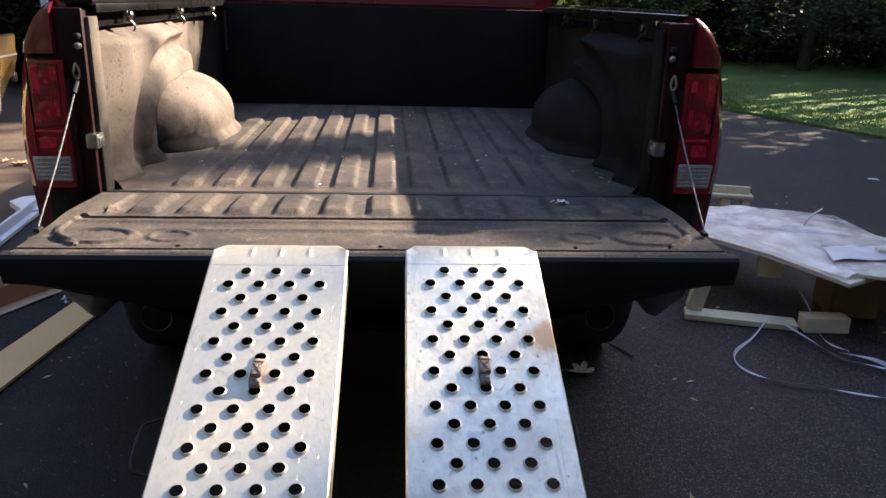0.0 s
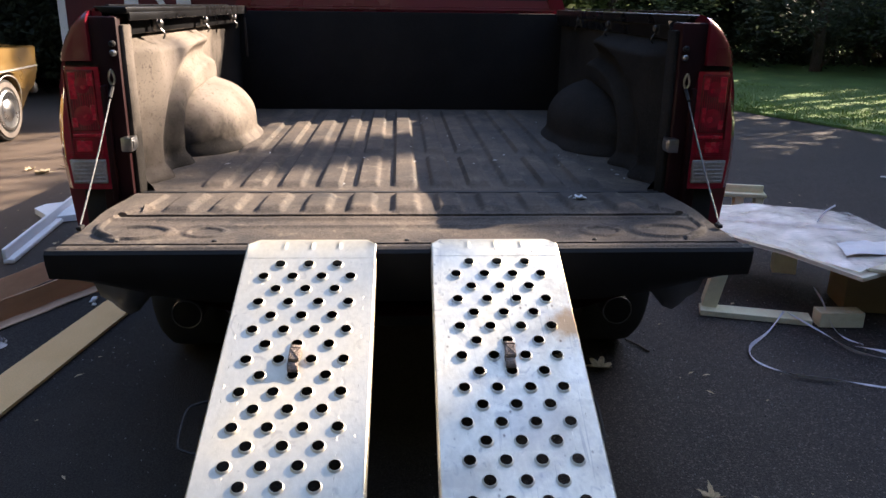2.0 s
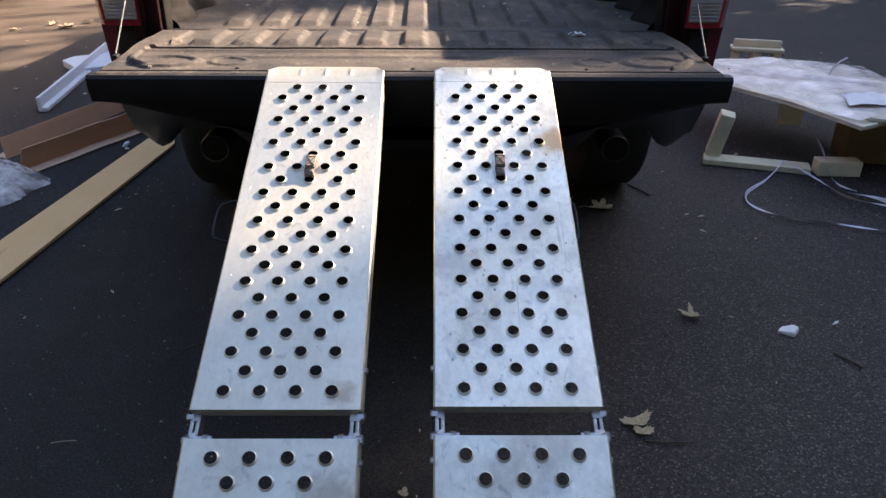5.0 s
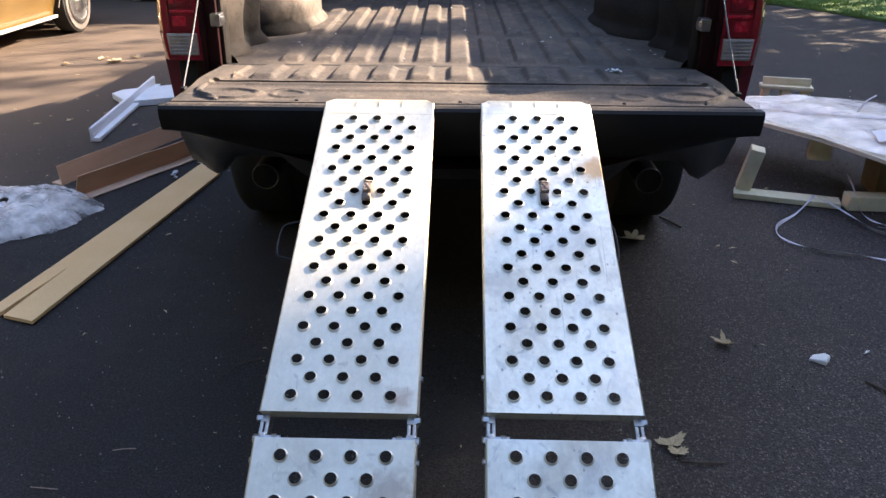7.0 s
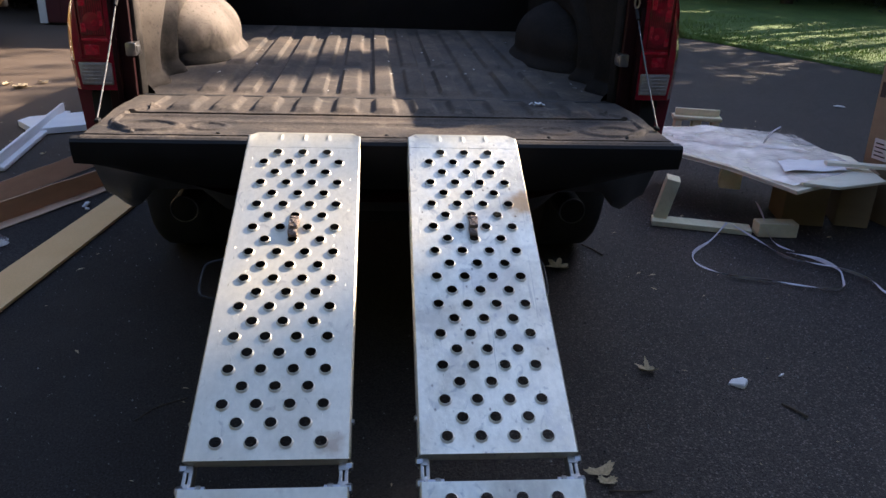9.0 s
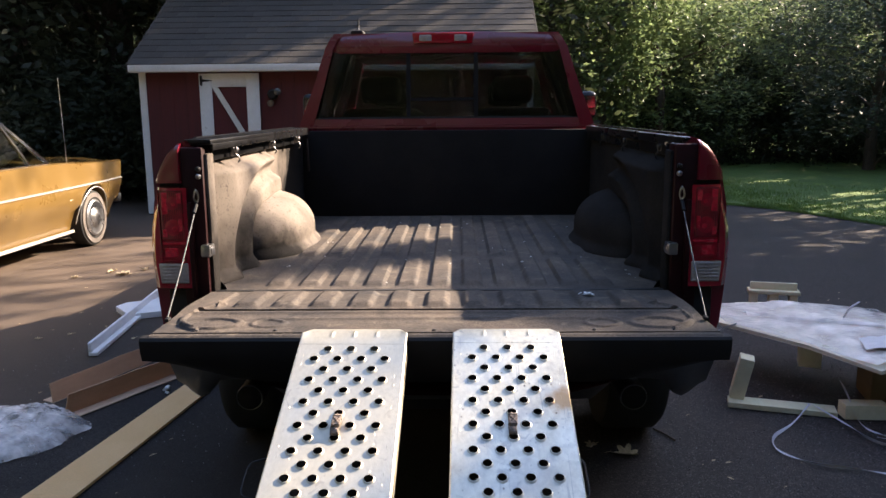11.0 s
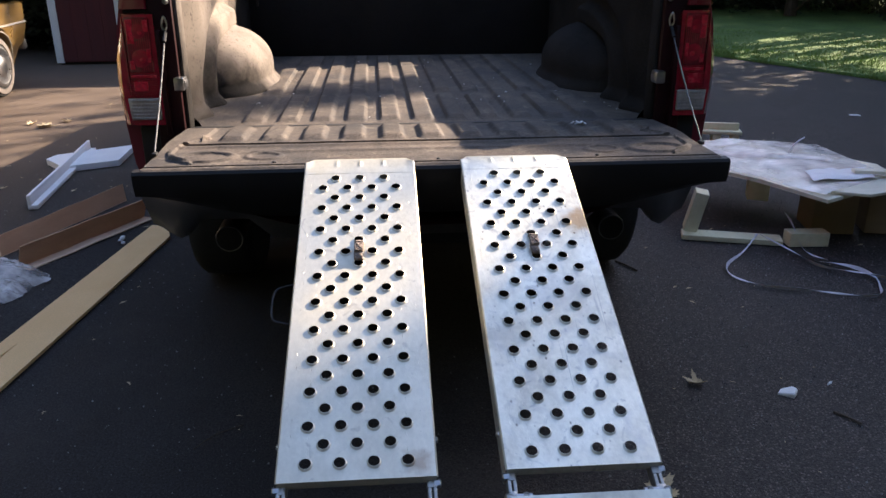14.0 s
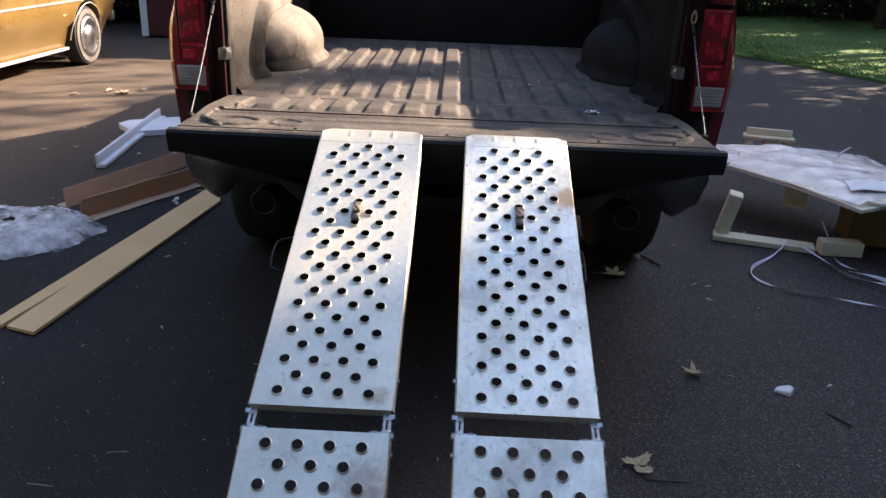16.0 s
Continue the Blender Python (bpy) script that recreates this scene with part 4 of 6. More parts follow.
def hole_cell(b, cx, cy, w, h, to):
    """A patch of plate with one raised punched hole."""
    n = 16
    outer, r1, r2, r3 = [], [], [], []
    for k in range(n):
        a = 2 * math.pi * (k + 0.5) / n
        c, s = math.cos(a), math.sin(a)
        f = min(w / 2 / abs(c), h / 2 / abs(s))
        outer.append((cx + f * c, cy + f * s, 0))
        for lst, r, z in ((r1, 0.0133, 0.0001), (r2, 0.0117, 0.0044), (r3, 0.0105, 0.0046)):
            lst.append((cx + r * c, cy + r * s, z))
    rings = [[b.verts.new(to(p)) for p in lst] for lst in (outer, r1, r2, r3)]
    for p, q in zip(rings, rings[1:]):
        for i in range(n):
            j = (i + 1) % n
            b.faces.new((p[i], p[j], q[j], q[i]))
    corners = [b.verts.new(to((cx + sx * w / 2, cy + sy * h / 2, 0))) for sx, sy in ((1, 1), (-1, 1), (-1, -1), (1, -1))]
    for q, cv in enumerate(corners):
        # the two neighbours of the corner on the outline
        best = min(range(n), key=lambda i: abs((2 * math.pi * (i + 1.0) / n) - (math.atan2(h * (1 if q < 2 else -1), w * (1 if q in (0, 3) else -1)) % (2 * math.pi))))
        a, c = rings[0][best], rings[0][(best + 1) % n]
        b.faces.new((a, c, cv))


def deck(rows, first_wide, to, s0, pre, post):
    """A perforated plate; to() maps (across, along, up) to the world, s0 is the place of the first row."""
    b = bmesh.new()
    def quad(x0, x1, a, c):
        b.faces.new([b.verts.new(to(p)) for p in ((x0, a, 0), (x1, a, 0), (x1, c, 0), (x0, c, 0))])
    for r in range(rows):
        s = s0 + r * ROW
        wide = (r % 2 == 0) == first_wide
        xs = [(-1.5 + k) * PITCH for k in range(4)] if wide else [(-1 + k) * PITCH for k in range(3)]
        for x in xs:
            hole_cell(b, x, s, PITCH, ROW, to)
        quad(-HALF, xs[0] - PITCH / 2, s - ROW / 2, s + ROW / 2)
        quad(xs[-1] + PITCH / 2, HALF, s - ROW / 2, s + ROW / 2)
    quad(-HALF, HALF, s0 - ROW / 2 - pre, s0 - ROW / 2)
    e = s0 + (rows - 0.5) * ROW
    quad(-HALF, HALF, e, e + post)
    # folded side flanges and end lip
    a0, a1 = s0 - ROW / 2 - pre, e + post
    for sg in (-1, 1):
        prof = [(sg * HALF, 0), (sg * (HALF + 0.003), -0.003), (sg * (HALF + 0.003), -0.048), (sg * (HALF - 0.012), -0.050)]
        vs = [[b.verts.new(to((x, a, z))) for x, z in prof] for a in (a0, a1)]
        for i in range(3):
            b.faces.new((vs[0][i], vs[0][i + 1], vs[1][i + 1], vs[1][i]))
    for a in (a0, a1):
        b.faces.new([b.verts.new(to(p)) for p in ((-HALF, a, 0), (HALF, a, 0), (HALF, a, -0.020), (-HALF, a, -0.020))])
    bmesh.ops.remove_doubles(b, verts=b.verts[:], dist=0.0002)
    return b


def ramp(cx, turn, lift, wear, metal):
    label = "perforated folding aluminium ramp leaning on the tailgate" + wear
    th = thing("loading_ramp", (cx, -1.78, 0), label, "ramp", "pair of loading ramps")
    rot = Matrix.Translation((cx, 0, 0)) @ Matrix.Rotation(radians(turn), 4, "Z")

    def to(p):
        x, s, up = p
        a, rest = (ANG, 0.0) if s < FOLD else (ANG + BEND, s - FOLD)
        s = min(s, FOLD)
        y = -0.080 - s * math.cos(ANG) - rest * math.cos(a) - up * math.sin(a)
        z = 0.879 + lift - s * math.sin(ANG) - rest * math.sin(a) + up * math.cos(a)
        return rot @ Vector((x, y, z))

    up = part("upper_deck", deck(22, False, to, 0.0, 0.006, 0.014), metal, th, "bright perforated upper plate")
    lo = part("lower_deck", deck(25, True, to, 0.9385, 0.012, 0.014), metal, th, "perforated lower plate")

    for ob in (up, lo):
        for f in ob.data.polygons:
            f.use_smooth = f.area < 3e-5

    # lip that rests on the tailgate, with cut corners and pressed ribs
    b = bmesh.new()
    def lip(u, v):
        v = v ** 1.8
        x = -HALF - 0.002 + 2 * (HALF + 0.002) * u
        cut = 0.030 * smooth01(HALF - 0.022, HALF + 0.002, abs(x))
        base, bend = to((x, -ROW / 2 - 0.0035, 0.0004)), to((x, -ROW / 2 - 0.036, 0.0004))
        end = rot @ Vector((x, 0.020 - cut, 0.9035))
        p = (1 - v) ** 2 * base + 2 * v * (1 - v) * bend + v * v * end
        for rx in (-0.06, 0, 0.06):
            d = abs(x - rx)
            if d < 0.006:
                p.z += 0.0035 * (1 - d / 0.006) * smooth01(0.38, 0.5, v) * (1 - smooth01(0.72, 0.9, v))
        return p
    sheet(72, 22, lip, b)
    tongue = part("tongue", b, metal, th, "bent lip with three pressed ribs", True)
    if sum(f.normal.z for f in tongue.data.polygons) < 0:
        tongue.data.flip_normals()
    mod = tongue.modifiers.new("thickness", "SOLIDIFY")
    mod.thickness, mod.offset = 0.006, -1

    # hinge plates, pins and bolts
    s_end, s_low = 21.5 * ROW + 0.014, 0.9385 - ROW / 2 - 0.012
    for sg in (-1, 1):
        hb = bmesh.new()
        for x in (sg * (HALF - 0.0125), sg * (HALF - 0.003)):
            box(x - 0.0034, x + 0.0034, -(s_low + 0.02), -(s_end - 0.03), -0.042, -0.013, 0.002, bm=hb)
        for v in hb.verts:
            v.co = to((v.co.x, -v.co.y, v.co.z))
        h = part("hinge_plate", hb, ALU_DULL, th, "folding hinge plate", True)
        for s, r in ((s_end + 0.004, 0.008), (s_low - 0.006, 0.009), (s_low + 0.035, 0.006), (s_end - 0.085, 0.006), (s_low + 0.17, 0.006), (s_low + 0.42, 0.006)):
            c0 = to((sg * (HALF - 0.004), s, -0.018))
            c1 = to((sg * (HALF + 0.011), s, -0.018))
            part("bolt", disc_stack([(r, 0), (r, 0.010), (r * 0.7, 0.0125)], c0, c1 - c0, 6), STEEL, h)
        q0, q1 = to((sg * (HALF - 0.040), s_low - 0.008, -0.016)), to((sg * (HALF - 0.012), s_low - 0.008, -0.016))
        part("hinge_pin", tube([q0, q1], 0.005, 8), STEEL, h, "", True)
        part("hinge_nut", disc_stack([(0.007, 0), (0.007, 0.008), (0.005, 0.010)], q0.lerp(q1, 0.55), q0 - q1, 6), ALU_DULL, h)
        kb = bmesh.new()
        for s0, s1 in ((s_end - 0.004, s_end + 0.014), (s_low - 0.018, s_low - 0.002)):
            box(sg * (HALF - 0.0155) - 0.0015, sg * HALF + 0.0015, -s1, -s0, -0.025, -0.013, 0.002, bm=kb)
        for v in kb.verts:
            v.co = to((v.co.x, -v.co.y, v.co.z))
        part("hinge_knuckle", kb, ALU_DULL, h, "", True)
    # carrying handle on the outer side
    sg = -1 if cx < 0 else 1
    out = 0.048 if sg < 0 else 0.016
    hp = bezier([to((sg * (HALF + 0.002), 0.345, -0.028)), to((sg * (HALF + 0.6 * out), 0.350, -0.030)), to((sg * (HALF + out), 0.366, -0.032)), to((sg * (HALF + out), 0.435, -0.034)),
                 to((sg * (HALF + 0.6 * out), 0.452, -0.034)), to((sg * (HALF + 0.002), 0.458, -0.034))], 5)
    part("carrying_handle", tube(hp, 0.0027, 8), BLACK, th, "black wire handle", True)
    # webbing through two holes
    def web(u, v):
        s = 0.240 + 0.068 * u
        lift = 0.004 + 0.010 * math.sin(math.pi * min(1, max(0, u))) ** 0.5 + 0.003 * math.sin(u * 9)
        return to(((v - 0.5) * 0.019 + 0.002 * math.sin(u * 6), s, lift + 0.002 * noise.noise((u * 6, v * 4, cx))))
    wb = part("webbing_loop", sheet(16, 5, web), WEBBING, th, "frayed brown webbing loop", True)
    mod = wb.modifiers.new("thickness", "SOLIDIFY")
    mod.thickness = 0.006
    fold = bmesh.new()
    box(-0.0105, 0.0105, -0.290, -0.258, 0.012, 0.019, 0.003, bm=fold)
    for v in fold.verts:
        v.co = to((v.co.x, -v.co.y, v.co.z))
    fb = part("webbing_fold", fold, WEBBING, th, "", True)
    for x0, s0, x1, s1 in ((-0.009, 0.260, 0.009, 0.287), (0.009, 0.260, -0.009, 0.287), (-0.0095, 0.259, 0.0095, 0.259), (-0.0095, 0.288, 0.0095, 0.288)):
        part("stitching", tube([to((x0, s0, 0.0196)), to((x1, s1, 0.0196))], 0.0008, 5), INK, fb, "dark stitching")


ramp(-0.2100, -0.56, -0.002, "", ALU)
ramp(0.1940, -0.63, 0.001, ", scuffed and stained", ALU_WORN)


# ---- ramps' surroundings: packaging and wood ----
def board(name, pts, z0, z1, material, label, category, tilt=0.0, group=""):
    """A flat board with the given outline, from z0 to z1."""
    cx, cy = sum(p[0] for p in pts) / len(pts), sum(p[1] for p in pts) / len(pts)
    b = prism(pts, "z", z0, z1, bevel=min(0.003, (z1 - z0) / 4))
    return solo(name, b, material, label, category, (cx, cy, z0), group)


def split_strip():
    th = thing("fibreboard_strip", (-1.48, 1.3, 0.002), "long tan fibreboard strip with a split end on the asphalt", "board")
    body = [(-1.496, 0.366), (-1.619, 0.407), (-1.565, 0.79), (-1.635, 0.792), (-1.416, 2.184), (-1.326, 2.165), (-1.274, 1.988)]
    part("strip_body", prism(body, "z", 0.002, 0.015), FIBRE, th)
    part("split_tongue", prism([(-1.642, 0.404), (-1.684, 0.481), (-1.6355, 0.789), (-1.566, 0.787)], "z", 0.003, 0.016), FIBRE, th, "split-off end of the strip")


split_strip()


def channel(name, a, c, height, flap, lean, label):
    """A long folded cardboard edge: a leaning wall and a flap on the ground."""
    a, c = Vector((*a, 0)), Vector((*c, 0))
    d = (c - a).normalized()
    n = Vector((d.y, -d.x, 0))
    th = thing(name, a.lerp(c, 0.5), label, "cardboard", "folded cardboard packaging")
    def strip(off, up, mat, nm, lab):
        def fn(u, v):
            p = a.lerp(c, u) + off * v
            p.z = 0.003 + up * v + 0.004 * noise.noise((u * 5, v, a.x))
            return p
        ob = part(nm, sheet(14, 3, fn), mat, th, lab)
        m = ob.modifiers.new("thickness", "SOLIDIFY")
        m.thickness = 0.005
    strip(-n * lean, height, CARD, "standing_wall", "brown outer face")
    strip(n * flap, 0.004, CARD_IN, "flap", "paler inner face")


channel("cardboard_channel", (-1.905, 1.63), (-1.515, 2.377), 0.115, 0.085, -0.040, "folded brown cardboard channel on the asphalt")
channel("cardboard_channel", (-2.05, 1.80), (-1.706, 2.718), 0.100, -0.07, 0.012, "folded brown cardboard channel behind another")


def crease(p):
    """Sharp folds: 0 along a fold line, rising between the folds."""
    d = noise.voronoi(p)[0]
    return min(1.0, d[1] - d[0])


def crumpled_bag():
    th = thing("plastic_bag", (-2.13, 1.38, 0), "crumpled clear plastic sheet heaped on the asphalt", "plastic sheet")

    def sheet_of(name, rx, ry, high, seed, label):
        def fn(u, v):
            a = 2 * math.pi * u
            r = math.sin(math.pi * (0.06 + 0.94 * v) / 2)
            k = 1 + 0.16 * noise.noise((math.cos(a) * 2.2, math.sin(a) * 2.2, seed)) + 0.06 * noise.noise((math.cos(a) * 8, math.sin(a) * 8, seed))
            x = -2.13 + rx * r * math.cos(a) * k
            y = 1.38 + ry * r * math.sin(a) * k
            dome = max(0.0, 1 - r ** 3.0)
            z = 0.006 + high * dome * (0.85 + 0.5 * noise.noise((x * 4, y * 4, seed)))
            z += (0.030 * crease(Vector((x * 9, y * 12, seed))) + 0.012 * crease(Vector((x * 24, y * 30, seed + 3)))) * (0.25 + 0.75 * min(1.0, dome * 3))
            return x, y, z
        part(name, sheet(150, 70, fn), FILM, th, label)

    sheet_of("outer_layer", 0.42, 0.35, 0.105, 2.0, "creased clear film with a milky sheen")
    sheet_of("inner_layer", 0.34, 0.27, 0.070, 9.0, "folded film underneath")


crumpled_bag()


def foam_angle():
    th = thing("foam_corner_strip", (-2.27, 3.3, 0), "white foam packing strip lying on the asphalt", "foam")
    a, c = Vector((-2.195, 2.575, 0)), Vector((-2.335, 4.06, 0))
    d = (c - a).normalized()
    n = Vector((d.y, -d.x, 0))
    for nm, w0, w1, z0, z1 in (("base_leg", -0.035, 0.022, 0.002, 0.028), ("upright_leg", -0.035, -0.014, 0.028, 0.088)):
        b = loft([[a + n * w0 + Vector((0, 0, z0)), a + n * w1 + Vector((0, 0, z0)), a + n * w1 + Vector((0, 0, z1)), a + n * w0 + Vector((0, 0, z1))],
                  [c + n * w0 + Vector((0, 0, z0)), c + n * w1 + Vector((0, 0, z0)), c + n * w1 + Vector((0, 0, z1)), c + n * w0 + Vector((0, 0, z1))]])
        bmesh.ops.bevel(b, geom=b.edges[:], offset=0.004, segments=2, affect="EDGES", profile=0.5)
        part(nm, b, FOAM, th, "", True)


foam_angle()
board("foam_sheet", [(-2.53, 3.66), (-2.50, 3.78), (-2.02, 4.06), (-2.00, 3.58), (-2.33, 3.42)], 0.001, 0.045, FOAM, "broken white foam sheet lying on the asphalt", "foam")


def lump(name, at, size, material, label, category, seed, group=""):
    b = bmesh.new()
    bmesh.ops.create_icosphere(b, subdivisions=2, radius=1)
    g = random.Random(seed)
    for v in b.verts:
        k = 0.8 + 0.5 * noise.noise(v.co * 1.4 + Vector((seed, 0, 0)))
        v.co = Vector((v.co.x * size[0] * k, v.co.y * size[1] * k, max(-0.9, v.co.z) * size[2] * k))
    low = min(v.co.z for v in b.verts)
    b.transform(Matrix.Translation((at[0], at[1], -low)) @ Matrix.Rotation(g.random() * 6, 4, "Z"))
    return solo(name, b, material, label, category, (at[0], at[1], 0), group)




def foam_wedge():
    """A broken corner of foam, thin at one end."""
    foot = [(1.174, 0.202), (1.216, 0.170), (1.238, 0.194), (1.230, 0.216), (1.192, 0.220)]
    tops = (0.008, 0.018, 0.024, 0.022, 0.013)
    inner = [(1.178, 0.203), (1.215, 0.176), (1.234, 0.196), (1.227, 0.213), (1.194, 0.217)]
    b = loft([[(x, y, 0.0) for x, y in foot], [(x, y, 0.75 * z) for (x, y), z in zip(foot, tops)], [(x, y, z) for (x, y), z in zip(inner, tops)]])
    solo("foam_chunk", b, FOAM, "broken white foam wedge on the asphalt", "foam", (1.215, 0.195, 0))


foam_wedge()
board("foam_scrap", [(2.622, 1.385), (2.655, 1.402), (2.690, 1.330), (2.735, 1.262), (2.705, 1.235), (2.668, 1.300), (2.640, 1.345)], 0.001, 0.012, FOAM, "torn white foam scrap on the asphalt", "foam")
lump("dirt_clod", (2.412, 1.105), (0.034, 0.018, 0.014), BARK, "small crumbly brown clod on the asphalt", "dirt", 13)
lump("foam_crumb", (4.27, 4.835), (0.055, 0.022, 0.010), FOAM, "torn white foam crumb far out on the asphalt", "foam", 15)
lump("foam_crumb", (1.388, 0.250), (0.020, 0.006, 0.005), FOAM, "small white foam crumb on the asphalt", "foam", 5)
lump("foam_crumb", (-1.52, 1.98), (0.035, 0.012, 0.014), FOAM, "small torn white foam crumb on the asphalt", "foam", 8)
lump("foam_crumb", (-1.50, 1.93), (0.014, 0.012, 0.010), FOAM, "small white foam crumb on the asphalt", "foam", 9)


# plywood panels on blocks
def plywood_panel(pts, z0, z1, label, batten=None):
    cx, cy = sum(p[0] for p in pts) / len(pts), sum(p[1] for p in pts) / len(pts)
    th = thing("plywood_panel", (cx, cy, z0), label, "wood panel", "plywood panels")
    part("panel_sheet", prism(pts, "z", z0, z1, bevel=0.003), PLY, th, "pale plywood sheet")
    if batten:
        b = box(-0.055, 0.055, -0.05, 0.05, z0 - 0.13, z0 - 0.001, 0.004)
        b.transform(Matrix.Translation((*batten, 0)) @ Matrix.Rotation(radians(-20), 4, "Z"))
        part("batten", b, PINE, th, "short pine batten under the sheet", True)


plywood_panel([(1.50, 2.27), (1.83, 1.79), (1.985, 1.395), (2.40, 1.62), (2.50, 2.12), (2.12, 2.69), (1.78, 2.68), (1.58, 2.57)], 0.285, 0.305, "large pale plywood panel propped on boxes", (1.905, 1.93))
plywood_panel([(2.05, 1.47), (2.20, 1.40), (2.50, 1.50), (2.58, 1.95), (2.30, 2.35), (2.15, 1.9)], 0.309, 0.325, "pale plywood panel lying on another panel")
b = bmesh.new()
rings = []
for k, (x, y, z, w, t) in enumerate(((2.30, 1.725, 0.345, 0.024, 0.016), (2.42, 1.690, 0.346, 0.027, 0.017), (2.60, 1.645, 0.345, 0.026, 0.016), (2.72, 1.628, 0.343, 0.025, 0.015), (2.775, 1.620, 0.340, 0.012, 0.010))):
    rings.append([(x - 0.2 * w, y - w, z), (x + 0.2 * w, y + w, z), (x + 0.2 * w, y + w, z + t), (x - 0.2 * w, y - w, z + t)])
loft(rings, True, True, b)
solo("splintered_plank", b, PLY, "pale splintered wood slat lying on the plywood", "wood slat", (2.52, 1.66, 0.345), "loose wood")


def wrap():
    def fn(u, v):
        x = 1.56 + 0.93 * u
        near = 2.27 - (x - 1.50) * 1.455 if x < 1.83 else (1.79 - (x - 1.83) * 2.55 if x < 1.985 else 1.395 + (x - 1.985) * 0.54)
        y0, y1 = near + 0.03 + 0.02 * noise.noise((x * 6, 0, 4)), 2.66 - 0.42 * max(0.0, u - 0.45)
        if x < 1.60:
            y1 = min(y1, 2.30 + (x - 1.52) * 3.0)
        y = y0 + (y1 - y0 - 0.02) * v
        z = 0.309 + 0.0055 * crease(Vector((x * 4, y * 3.2, 0))) + 0.0035 * crease(Vector((x * 17, y * 14, 3)))
        z += 0.020 * smooth01(1.90, 2.04, x)
        return x, y, z
    th = thing("plastic_wrap", (2.0, 2.1, 0.306), "milky plastic wrap spread over the plywood", "plastic sheet")
    part("film_sheet", sheet(90, 60, fn), WRAP, th, "thin milky film clinging to the wood")
    def gathered(u, v):
        x = 1.72 + 0.62 * u
        y = 2.36 - 0.36 * u + 0.03 * math.sin(9 * u) + 0.07 * (v - 0.5)
        return x, y, 0.314 + 0.020 * smooth01(1.90, 2.04, x) + 0.016 * math.sin(math.pi * v) * (0.6 + 0.8 * abs(noise.noise((x * 9, v * 2, 5)))) + 0.004 * crease(Vector((x * 20, v * 4, 6)))
    part("gathered_fold", sheet(60, 10, gathered), WRAP, th, "gathered fold of doubled film", True)
    def fn2(u, v):
        x, y = 2.02 + 0.34 * u + 0.06 * v, 1.60 + 0.20 * v + 0.02 * u
        return x, y, 0.338 + 0.014 * abs(noise.noise((x * 11, y * 11, 9))) + 0.006 * math.sin(u * 5) ** 2
    solo("foam_paper", sheet(40, 26, fn2), FOAM, "crumpled white packing paper on the plywood", "paper", (2.2, 1.7, 0.328))


wrap()


def block(name, cx, cy, lx, ly, z0, z1, rz, material, label, group="", tilt=(0, 0)):
    b = box(-lx / 2, lx / 2, -ly / 2, ly / 2, z0, z1, 0.004)
    m = Matrix.Translation((cx, cy, 0)) @ Matrix.Rotation(radians(rz), 4, "Z")
    if tilt != (0, 0):
        m = m @ Matrix.Translation((0, 0, z0)) @ Matrix.Rotation(radians(tilt[1]), 4, "Y") @ Matrix.Rotation(radians(tilt[0]), 4, "X") @ Matrix.Translation((0, 0, -z0))
    b.transform(m)
    solo(name, b, material, label, "wood block", (cx, cy, z0), group)


block("wood_beam", 1.675, 1.70, 0.50, 0.105, 0.001, 0.030, -17, PINE, "flat pale pine board on the asphalt", "loose wood")
block("wood_post", 1.487, 1.80, 0.070, 0.085, 0.031, 0.255, -17, PINE, "pale pine stub standing on a board", "loose wood", (4, 11))
block("wood_block", 2.03, 1.60, 0.205, 0.085, 0.001, 0.075, -3, PINE, "pale pine block on the asphalt", "loose wood")
for cx, cy, l, w, h, rz, lab in ((2.28, 1.86, 0.22, 0.25, 0.283, -12, "small brown cardboard box under the plywood"),
                                 (2.545, 1.81, 0.17, 0.20, 0.300, -17, "brown cardboard box with a torn edge under the plywood")):
    b = box(-l / 2, l / 2, -w / 2, w / 2, 0.001, h, 0.004)
    b.transform(Matrix.Translation((cx, cy, 0)) @ Matrix.Rotation(radians(rz), 4, "Z"))
    solo("cardboard_box", b, CARTON, lab, "cardboard box", (cx, cy, 0), "boxes under the panel")


def pallet_foot():
    th = thing("wood_cradle", (2.30, 3.40, 0), "pale pine cradle of short boards on the asphalt", "wood cradle", rz=-14)
    m = top_of(th).matrix_basis
    for nm, x0, x1, y0, y1, z0, z1 in (("foot", -0.155, -0.105, -0.05, 0.05, 0, 0.19), ("foot", 0.105, 0.155, -0.05, 0.05, 0, 0.19), ("foot", -0.03, 0.03, -0.05, 0.05, 0, 0.19),
                                       ("top_board", -0.17, 0.17, -0.06, 0.06, 0.19, 0.215), ("upright_board", -0.155, 0.155, -0.005, 0.02, 0.215, 0.265)):
        b = box(x0, x1, y0, y1, z0, z1, 0.003)
        b.transform(m)
        part(nm, b, PINE, th, "", True)


pallet_foot()


